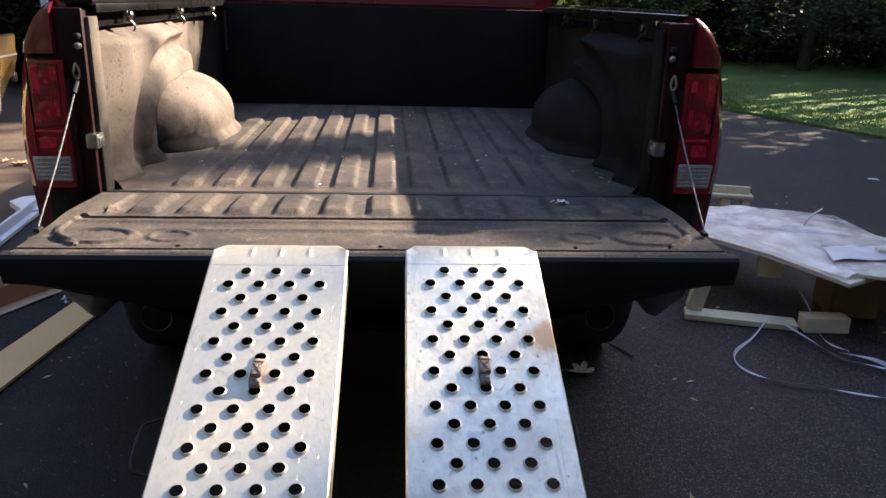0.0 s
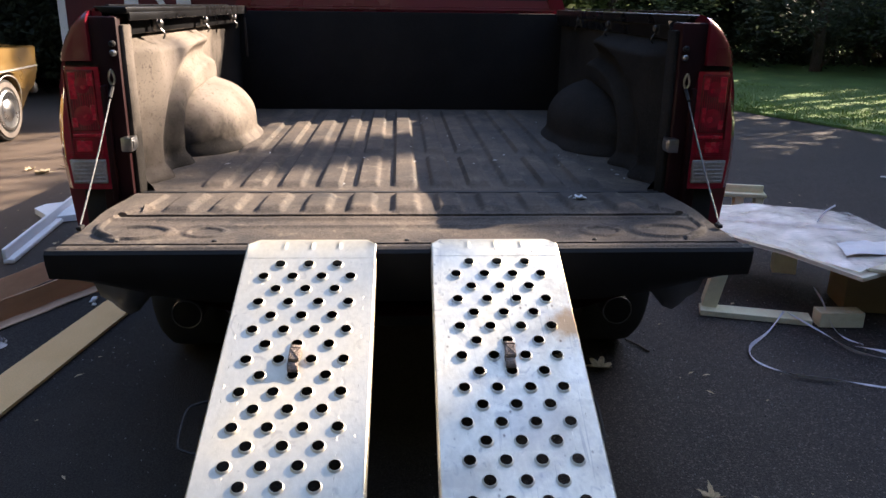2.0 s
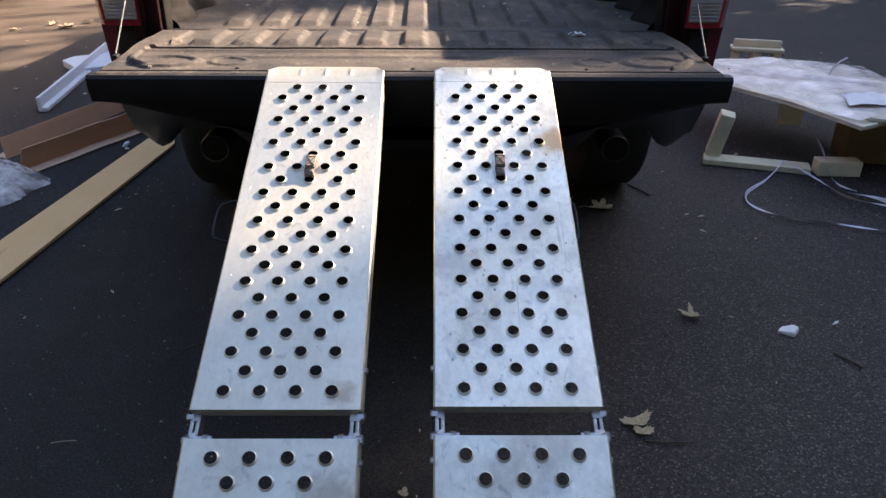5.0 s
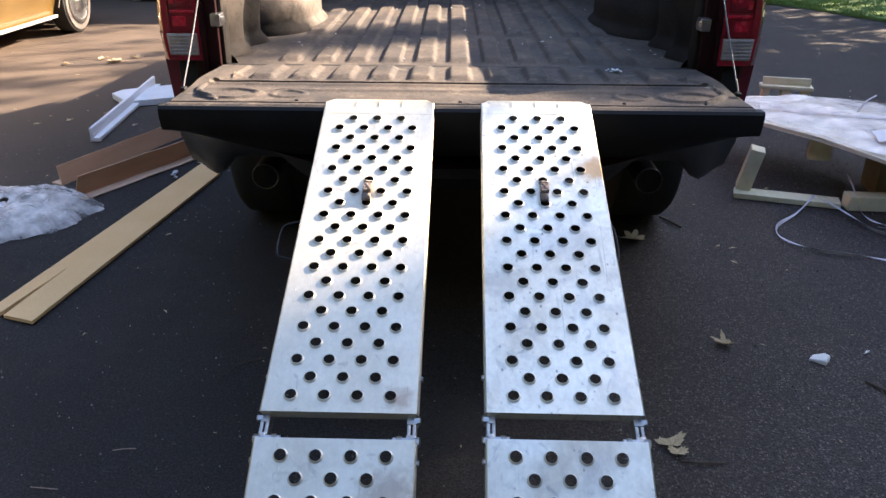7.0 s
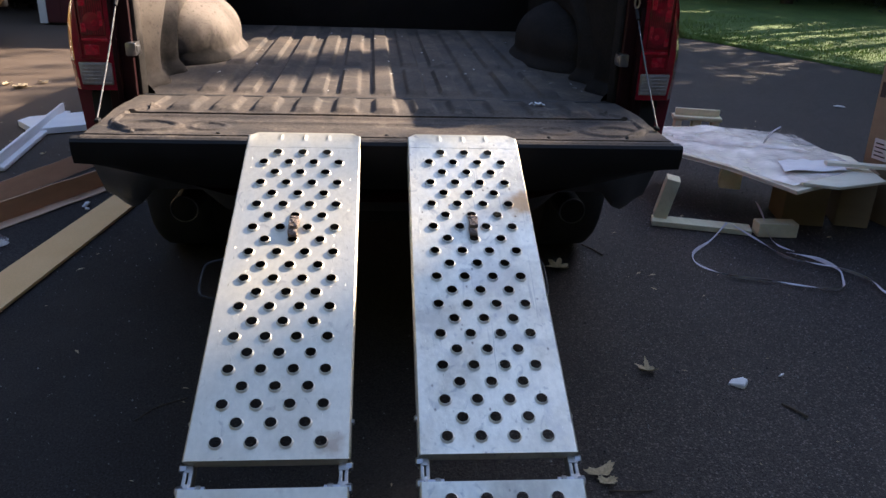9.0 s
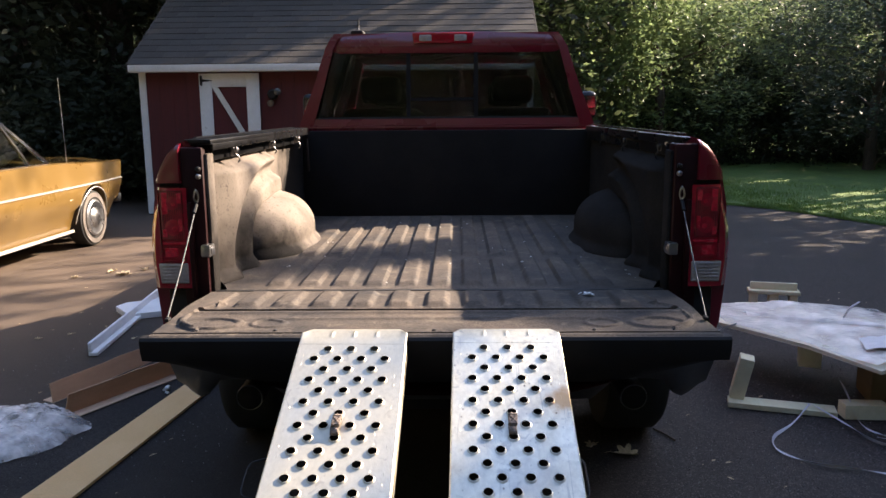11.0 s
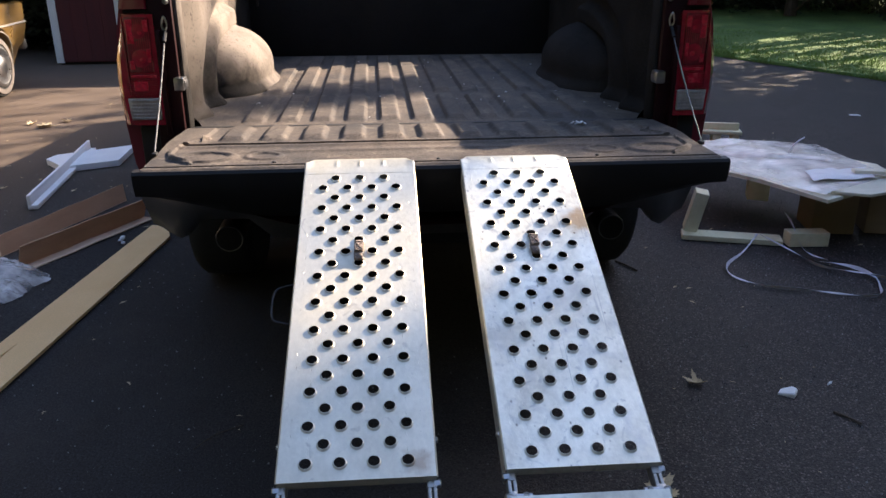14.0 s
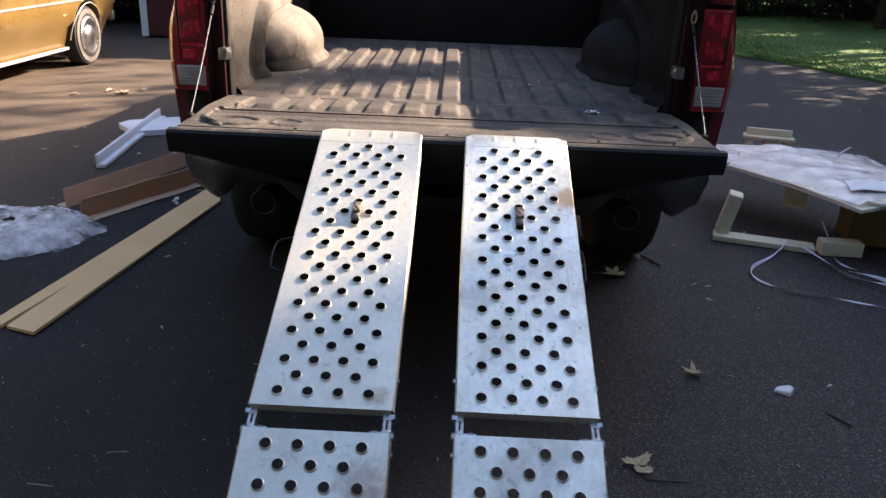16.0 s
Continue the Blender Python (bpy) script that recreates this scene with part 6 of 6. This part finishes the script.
# ---- red shed ----
def shed():
    X0, X1, Y, H = -4.50, 1.15, 9.30, 2.07
    D = 4.4
    sh = thing("garden_shed", ((X0 + X1) / 2, Y + D / 2, 0), "barn red wooden shed with white trim and shingled roof", "shed")
    wall = part("front_wall", box(X0 + 0.05, X1 - 0.05, Y + 0.02, Y + 0.08, 0.03, H, 0.0), BARN, sh, "barn red boarded wall")
    n = 28
    for k in range(n):
        a = X0 + 0.09 + (X1 - X0 - 0.18) * k / n
        c = X0 + 0.09 + (X1 - X0 - 0.18) * (k + 1) / n
        if c > -3.62 and a < -2.77:
            continue
        part("board", box(a + 0.0015, c - 0.0015, Y + 0.004, Y + 0.022, 0.04, H - 0.02), BARN, wall)
    for x in (X0, X1 - 0.10):
        part("corner_post", box(x, x + 0.10, Y - 0.012, Y + 0.09, 0.02, H, 0.004), WHITE, sh, "white corner board")
    part("side_wall", box(X0, X0 + 0.06, Y + 0.09, Y + D, 0.03, H, 0.0), BARN, sh)
    part("side_wall", box(X1 - 0.06, X1, Y + 0.09, Y + D, 0.03, H, 0.0), BARN, sh)
    part("back_wall", box(X0 + 0.06, X1 - 0.06, Y + D - 0.06, Y + D, 0.03, H, 0.0), BARN, sh)
    part("foundation", box(X0 + 0.03, X1 - 0.03, Y + 0.03, Y + D - 0.02, 0.0, 0.06, 0.01), ASPHALT, sh)
    RY, RZ = Y + D / 2, 3.62
    for x in (X0 + 0.02, X1 - 0.06):
        part("gable", prism([(Y + 0.05, H), (RY, RZ - 0.06), (Y + D - 0.02, H)], "x", x, x + 0.04), BARN, sh)
    # roof
    EY, EZ = Y - 0.13, 2.155
    sl = math.atan2(RZ - EZ, RY - EY)
    ln = math.hypot(RZ - EZ, RY - EY)
    XL, XR = X0 - 0.09, X1 + 0.09
    roof = part("roof", loft([[(XL, EY, EZ - 0.05), (XL, RY, RZ - 0.05), (XL, Y + D + 0.13, EZ - 0.05), (XL, Y + D + 0.13, EZ), (XL, RY, RZ), (XL, EY, EZ)],
                              [(XR, EY, EZ - 0.05), (XR, RY, RZ - 0.05), (XR, Y + D + 0.13, EZ - 0.05), (XR, Y + D + 0.13, EZ), (XR, RY, RZ), (XR, EY, EZ)]]), SHINGLE, sh, "grey shingled roof")
    part("fascia", box(XL, XR, EY - 0.022, EY - 0.002, EZ - 0.10, EZ - 0.004, 0.003), WHITE, sh, "white eave board with peeling paint", True)
    part("soffit", box(XL + 0.01, XR - 0.01, EY, Y, EZ - 0.105, EZ - 0.085), WHITE, sh)
    for x in (XL - 0.022, XR + 0.002):
        b = loft([[(x, EY, EZ - 0.12), (x + 0.02, EY, EZ - 0.12), (x + 0.02, EY, EZ + 0.012), (x, EY, EZ + 0.012)],
                  [(x, RY, RZ - 0.12), (x + 0.02, RY, RZ - 0.12), (x + 0.02, RY, RZ + 0.012), (x, RY, RZ + 0.012)]])
        part("barge_board", b, SHINGLE, sh, "dark weathered barge board")
    rows = 15
    g = random.Random(4)
    origin = Vector(((X0 + X1) / 2, Y + D / 2, 0))
    meshes = {}
    for r in range(rows):
        s0 = ln * r / rows
        reach = min(ln - s0, ln / rows + 0.03)
        x = XL
        while x < XR - 0.03:
            w = min(XR - x, 0.15 if r % 2 and x == XL else 0.30)
            key = (round(w, 3), round(reach, 3), g.randrange(3))
            if key not in meshes:
                t = 0.011 + 0.002 * key[2]
                b = loft([[(0.003, 0, 0.001), (w - 0.003, 0, 0.001), (w - 0.003, 0, t), (0.003, 0, t)],
                          [(0.003, reach, 0.0005), (w - 0.003, reach, 0.0005), (w - 0.003, reach, 0.004), (0.003, reach, 0.004)]])
                meshes[key] = mesh_of("shingle", b, SHINGLE)
            ob = new("shingle", meshes[key])
            ob.parent = roof
            at = Vector((x, EY + s0 * math.cos(sl), EZ + s0 * math.sin(sl))) - origin
            ob.matrix_basis = Matrix.Translation(at) @ Matrix.Rotation(sl, 4, "X")
            x += w
    # door
    door = part("shed_door", box(-3.625, -2.765, Y - 0.02, Y + 0.018, 0.08, 2.03, 0.003), BARN, sh, "barn red door with white braces")
    for nm, x0, x1, z0, z1 in (("door_stile", -3.625, -3.445, 0.08, 2.03), ("door_stile", -2.95, -2.765, 0.08, 2.03), ("door_rail", -3.445, -2.95, 1.84, 2.03),
                               ("door_rail", -3.445, -2.95, 0.08, 0.26), ("door_rail", -3.445, -2.95, 0.97, 1.12)):
        part(nm, box(x0, x1, Y - 0.040, Y - 0.021, z0, z1, 0.003), WHITE, door, "", True)
    for z0, z1 in ((1.12, 1.84), (0.26, 0.97)):
        b = loft([[(-3.445, Y - 0.038, z1), (-3.36, Y - 0.038, z1), (-3.36, Y - 0.022, z1), (-3.445, Y - 0.022, z1)],
                  [(-3.035, Y - 0.038, z0), (-2.95, Y - 0.038, z0), (-2.95, Y - 0.022, z0), (-3.035, Y - 0.022, z0)]])
        part("door_brace", b, WHITE, door)
    for z in (1.93, 0.35):
        h = box(-3.61, -3.575, Y - 0.050, Y - 0.041, z - 0.07, z + 0.07, 0.003)
        h = loft([[(-3.58, Y - 0.049, z - 0.02), (-3.58, Y - 0.041, z - 0.02), (-3.58, Y - 0.041, z + 0.02), (-3.58, Y - 0.049, z + 0.02)],
                  [(-3.44, Y - 0.049, z - 0.006), (-3.44, Y - 0.041, z - 0.006), (-3.44, Y - 0.041, z + 0.006), (-3.44, Y - 0.049, z + 0.006)]], True, True, h)
        part("strap_hinge", h, BLACK, door, "black strap hinge")
    lamp = part("wall_lamp", disc_stack([(0.075, 0), (0.075, 0.03), (0.05, 0.05)], (-2.58, Y, 1.73), (0, -1, 0), 20), BLACK, sh, "black outdoor flood lamp", True)
    for dx, dz in ((0.075, 0.03), (-0.01, -0.11)):
        part("lamp_head", disc_stack([(0.02, 0), (0.038, 0.04), (0.048, 0.085), (0.036, 0.09)], (-2.58 + dx, Y - 0.04, 1.73 + dz), (dx * 3, -1, dz * 2), 18), RIM, lamp, "dark metal lamp head", True)


shed()


# ---- trees ----
def leaf_cloud(blobs, count, size, seed):
    """Many small leaf blades scattered through irregular clumps."""
    g = random.Random(seed)
    vols = [r[0] * r[1] * r[2] for _, r in blobs]
    verts, faces = [], []
    for (c, r), v in zip(blobs, vols):
        k = int(count * v / sum(vols))
        for _ in range(k):
            while True:
                p = Vector((g.uniform(-1, 1), g.uniform(-1, 1), g.uniform(-1, 1)))
                d = p.length
                if 0.05 < d < 1 and g.random() < 0.25 + 0.75 * d:
                    break
            q = Vector((c[0] + p.x * r[0], c[1] + p.y * r[1], c[2] + p.z * r[2]))
            if noise.noise(q * 0.65 + Vector((seed, 0, 0))) < -0.10:
                continue
            a = Vector((g.gauss(0, 1), g.gauss(0, 1), g.gauss(0, 0.6))).normalized()
            t = a.orthogonal().normalized()
            t = (t + 0.8 * Vector((g.gauss(0, 1), g.gauss(0, 1), g.gauss(0, 1)))).cross(a).normalized()
            s = size * (0.6 + 0.8 * g.random())
            i = len(verts)
            verts += [q - a * s, q + t * s * 0.42, q + a * s, q - t * s * 0.42]
            faces.append((i, i + 1, i + 2, i + 3))
    me = bpy.data.meshes.new("crown")
    me.from_pydata([tuple(v) for v in verts], [], faces)
    return me


def make_tree(name, at, height, spread, seed, count, leaf, material, label, low=0.28):
    g = random.Random(seed)
    th = thing(name, at, label, "tree", "trees round the driveway")
    b = tube([(at[0], at[1], 0), (at[0] + 0.1 * g.uniform(-1, 1), at[1], height * 0.3), (at[0] + 0.3 * g.uniform(-1, 1), at[1] + 0.2, height * 0.62), (at[0] + 0.3 * g.uniform(-1, 1), at[1], height * 0.93)],
             [0.022 * height, 0.017 * height, 0.010 * height, 0.003 * height], 9)
    blobs = []
    for k in range(11):
        z = height * (low + (0.93 - low) * (k + 0.5) / 11)
        w = spread * (0.55 + 0.5 * math.sin(math.pi * min(1, (z / height - low) / (1.05 - low)) ** 0.8))
        for j in range(3):
            a = k * 2.4 + j * 2.1 + g.random()
            d = w * (0.35 + 0.35 * g.random())
            c = (at[0] + math.cos(a) * d, at[1] + math.sin(a) * d, z + g.uniform(-0.3, 0.3))
            blobs.append((c, (w * 0.5, w * 0.5, height * 0.075 + 0.25)))
            if j == 0:
                tube([(at[0], at[1], z - height * 0.10), ((at[0] + c[0]) / 2, (at[1] + c[1]) / 2, z - height * 0.03), c], [0.006 * height, 0.004 * height, 0.0015 * height], 6, b)
    part("trunk", b, BARK, th, "rough brown trunk and limbs", True)
    me = leaf_cloud(blobs, count, leaf, seed)
    me.transform(Matrix.Translation(at).inverted())
    me.materials.append(material)
    cr = new("crown", me)
    cr.parent = th
    return th


def make_bush(name, at, size, seed, count, leaf, material, label, group):
    g = random.Random(seed)
    blobs = [((at[0] + g.uniform(-0.6, 0.6) * size[0], at[1] + g.uniform(-0.6, 0.6) * size[1], size[2] * (0.25 + 0.5 * g.random())), (size[0] * 0.6, size[1] * 0.6, size[2] * 0.42)) for _ in range(7)]
    blobs.append(((at[0], at[1], size[2] * 0.3), (size[0], size[1], size[2] * 0.35)))
    th = thing(name, at, label, "bush", group)
    b = bmesh.new()
    for c, r in blobs[:-1]:
        foot = (at[0] + 0.15 * g.uniform(-1, 1), at[1] + 0.15 * g.uniform(-1, 1), 0)
        tube([foot, (0.5 * (foot[0] + c[0]), 0.5 * (foot[1] + c[1]), 0.45 * c[2]), c], [0.03, 0.02, 0.008], 6, b)
    part("branchwork", b, BARK, th, "brown woody framework", True)
    me = leaf_cloud(blobs, count, leaf, seed)
    me.transform(Matrix.Translation(at).inverted())
    me.materials.append(material)
    fo = new("foliage", me)
    fo.parent = th
    return th


# tall, small and high are unseen trees, added to shade driveway and ramps.
tall = make_tree("tree", (11.6, 2.58, 0), 14.0, 2.9, 1, 17000, 0.15, LEAF, "tall unseen tree added to shade the driveway and ramps", 0.22)
small = make_tree("tree", (12.0, 8.2, 0), 8.12, 2.1, 2, 15000, 0.13, LEAF, "low unseen tree added to shade the ground", 0.10)
high = make_tree("tree", (12.0, 12.7, 0), 8.6, 1.8, 6, 4600, 0.13, LEAF, "unseen tree with a bare lower trunk, added for shade", 0.56)
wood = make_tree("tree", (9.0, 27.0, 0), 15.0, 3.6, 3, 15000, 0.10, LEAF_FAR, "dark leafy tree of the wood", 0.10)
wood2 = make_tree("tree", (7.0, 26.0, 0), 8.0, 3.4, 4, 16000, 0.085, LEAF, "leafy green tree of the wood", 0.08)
wood3 = make_tree("tree", (12.5, 21.0, 0), 8.0, 3.4, 9, 14000, 0.085, LEAF_SHADED, "leafy tree at the edge of the wood in a shaded tone", 0.08)
# Copies out of view, set where their shadows are wanted.
copy_thing(tall, pose(12.2, -1.8, 0, 0, 0, 80))
copy_thing(tall, pose(15.5, 1.1, 0, 0, 0, 200))
copy_thing(tall, pose(12.6, 5.1, 0, 0, 0, 330) @ Matrix.Diagonal((0.52, 0.52, 0.66, 1)))
for x, y, a, k in ((12.7, 8.75, 15, 0.92), (11.7, 8.6, 160, 0.97), (12.0, 6.75, 130, 0.96), (11.6, 5.9, 30, 1.03), (12.2, 7.45, 220, 0.96), (12.7, 6.2, 200, 1.05), (12.8, 5.5, 90, 0.99), (13.2, 5.05, 300, 0.98), (11.2, 4.75, 10, 0.90)):
    copy_thing(small, pose(x, y, 0, 0, 0, a) @ Matrix.Diagonal((1, 1, k, 1)))
for x, y, a, k in ((12.2, 11.9, 60, 1.08), (12.0, 14.7, 200, 1.0), (13.6, 14.2, 20, 1.08)):
    copy_thing(high, pose(x, y, 0, 0, 0, a) @ Matrix.Diagonal((1, 1, k, 1)))
copy_thing(small, pose(12.2, 16.4, 0, 0, 0, 250))
g = random.Random(21)
for k in range(36):
    a = radians(-48 + 76 * (k + 0.5) / 36 + g.uniform(-1.5, 1.5))
    d = (22 if k % 2 else 29) + g.uniform(-2, 3)
    x, y = d * math.sin(a), -2 + d * math.cos(a)
    m = Matrix.Diagonal((1, 1, 1, 1))
    if x < 2.5:
        d = (16.5 if k % 2 else 22) + g.uniform(-1, 2)
        x, y = d * math.sin(a), -2 + d * math.cos(a)
    elif k % 2:
        m = Matrix.Diagonal((0.8, 0.8, 0.55, 1))
    else:
        m = Matrix.Diagonal((1, 1, 0.82 if x < 8 else 0.70, 1))
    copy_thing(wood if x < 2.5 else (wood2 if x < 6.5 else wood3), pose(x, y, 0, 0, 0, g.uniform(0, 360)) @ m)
young = make_tree("tree", (3.4, 16.0, 0), 6.4, 1.6, 14, 10500, 0.065, LEAF_LIT, "young leafy green tree with sunlight in its leaf colour", 0.16)
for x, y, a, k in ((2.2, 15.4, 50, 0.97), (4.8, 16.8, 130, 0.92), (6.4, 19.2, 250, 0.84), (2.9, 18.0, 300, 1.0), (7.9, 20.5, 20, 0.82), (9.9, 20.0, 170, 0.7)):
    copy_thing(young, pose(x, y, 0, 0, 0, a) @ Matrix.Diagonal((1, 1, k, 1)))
# Unseen narrow trees added to shade the bed floor and ground between ramps.
spire = make_tree("tree", (11.5, 8.30, 0), 9.4, 0.30, 23, 15000, 0.055, LEAF_FAR, "unseen narrow tree added to shade bed and ground", 0.45)
copy_thing(spire, pose(15.3, 8.3, 0, 0, 0, 75) @ Matrix.Diagonal((1.4, 1.4, 1.15, 1)))
copy_thing(spire, pose(12.1, 6.1, 0, 0, 0, 20) @ Matrix.Diagonal((1.6, 1.6, 0.962, 1)))
for x, y, a, k in ((12.0, 6.88, 200, 0.935), (12.0, 7.40, 80, 0.89), (12.1, 7.95, 310, 0.89)):
    copy_thing(spire, pose(x, y, 0, 0, 0, a) @ Matrix.Diagonal((1.7, 1.7, k, 1)))
# Unseen trees added to shade ground by the car and the shed roof.
copy_thing(high, pose(12.0, 17.3, 0, 0, 0, 110) @ Matrix.Diagonal((1, 1, 1.21, 1)))
make_tree("tree", (12.6, 19.3, 0), 16.4, 2.3, 29, 3600, 0.14, LEAF, "unseen tall bare-trunked tree added to shade the shed roof", 0.72)
# Unseen thin crowns added to dapple the ground by the car.
slender = make_tree("tree", (12.0, 13.8, 0), 11.6, 1.5, 17, 900, 0.13, LEAF, "unseen slender tree added to dapple the ground", 0.74)
copy_thing(slender, pose(12.6, 15.2, 0, 0, 0, 90))
# Unseen trees behind the camera, added to cut sky light and darken reflections.
shade = make_tree("tree", (2.0, -17.5, 0), 15.0, 3.6, 33, 42000, 0.06, LEAF_FAR, "dark leafy tree behind the camera, added to block sky", 0.10)
for k in range(13):
    a = radians(108 + 110 * (k + 0.5) / 13)
    d = 12.5 + 3.5 * (k % 2)
    copy_thing(shade, pose(d * math.sin(a), -2 + d * math.cos(a), 0, 0, 0, g.uniform(0, 360)))
bush = make_bush("bush", (12.0, 22.0, 0), (2.2, 1.6, 2.6), 7, 14000, 0.055, LEAF_SHADED, "dense undergrowth bush at the wood's edge", "undergrowth")
# Unseen bushes added to shade part of the lawn.
for y, a in ((10.0, 30), (11.8, 110), (13.5, 220)):
    copy_thing(bush, pose(11.9, y, 0, 0, 0, a) @ Matrix.Diagonal((0.7, 0.7, 1.22, 1)))
bush2 = make_bush("bush", (-7.5, 13.0, 0), (2.0, 1.6, 3.0), 8, 12000, 0.06, LEAF_FAR, "dense leafy bush behind the parked car", "undergrowth")
for k in range(34):
    a = radians(2 + 44 * (k + 0.5) / 34)
    d = 21.5 + g.uniform(-0.6, 1.8) + 3 * (k % 2)
    copy_thing(bush, pose(d * math.sin(a), -2 + d * math.cos(a), 0, 0, 0, g.uniform(0, 360)))
for k in range(20):
    a = radians(-46 + 48 * (k + 0.5) / 20)
    d = 14.6 + g.uniform(-0.4, 1.2) + (0 if k % 2 else 2.0)
    copy_thing(bush2, pose(d * math.sin(a), -2 + d * math.cos(a), 0, 0, 0, g.uniform(0, 360)))


def far_wood():
    def fn(u, v):
        a = math.pi * 2 * u
        r = 44 + 5 * noise.noise((math.cos(a) * 6, math.sin(a) * 6, v * 4)) + 2.5 * noise.noise((math.cos(a) * 30, math.sin(a) * 30, v * 12))
        # Unseen parts shaped for light: low towards the sun, raised behind to block sky.
        h = (15 - 8 * math.exp(-((a - 0.46) / 0.5) ** 2)) + 4 * noise.noise((math.cos(a) * 9, math.sin(a) * 9, 7))
        h += 22 * max(smooth01(0.0, -0.5, math.sin(a)), smooth01(-0.6, -0.9, math.cos(a)))
        return r * math.cos(a), 4 + r * math.sin(a), h * v
    solo("backdrop", sheet(200, 24, fn), LEAF_FAR, "dark green wood in the distance, its unseen parts shaped for light", "woods", kind="structure")


far_wood()
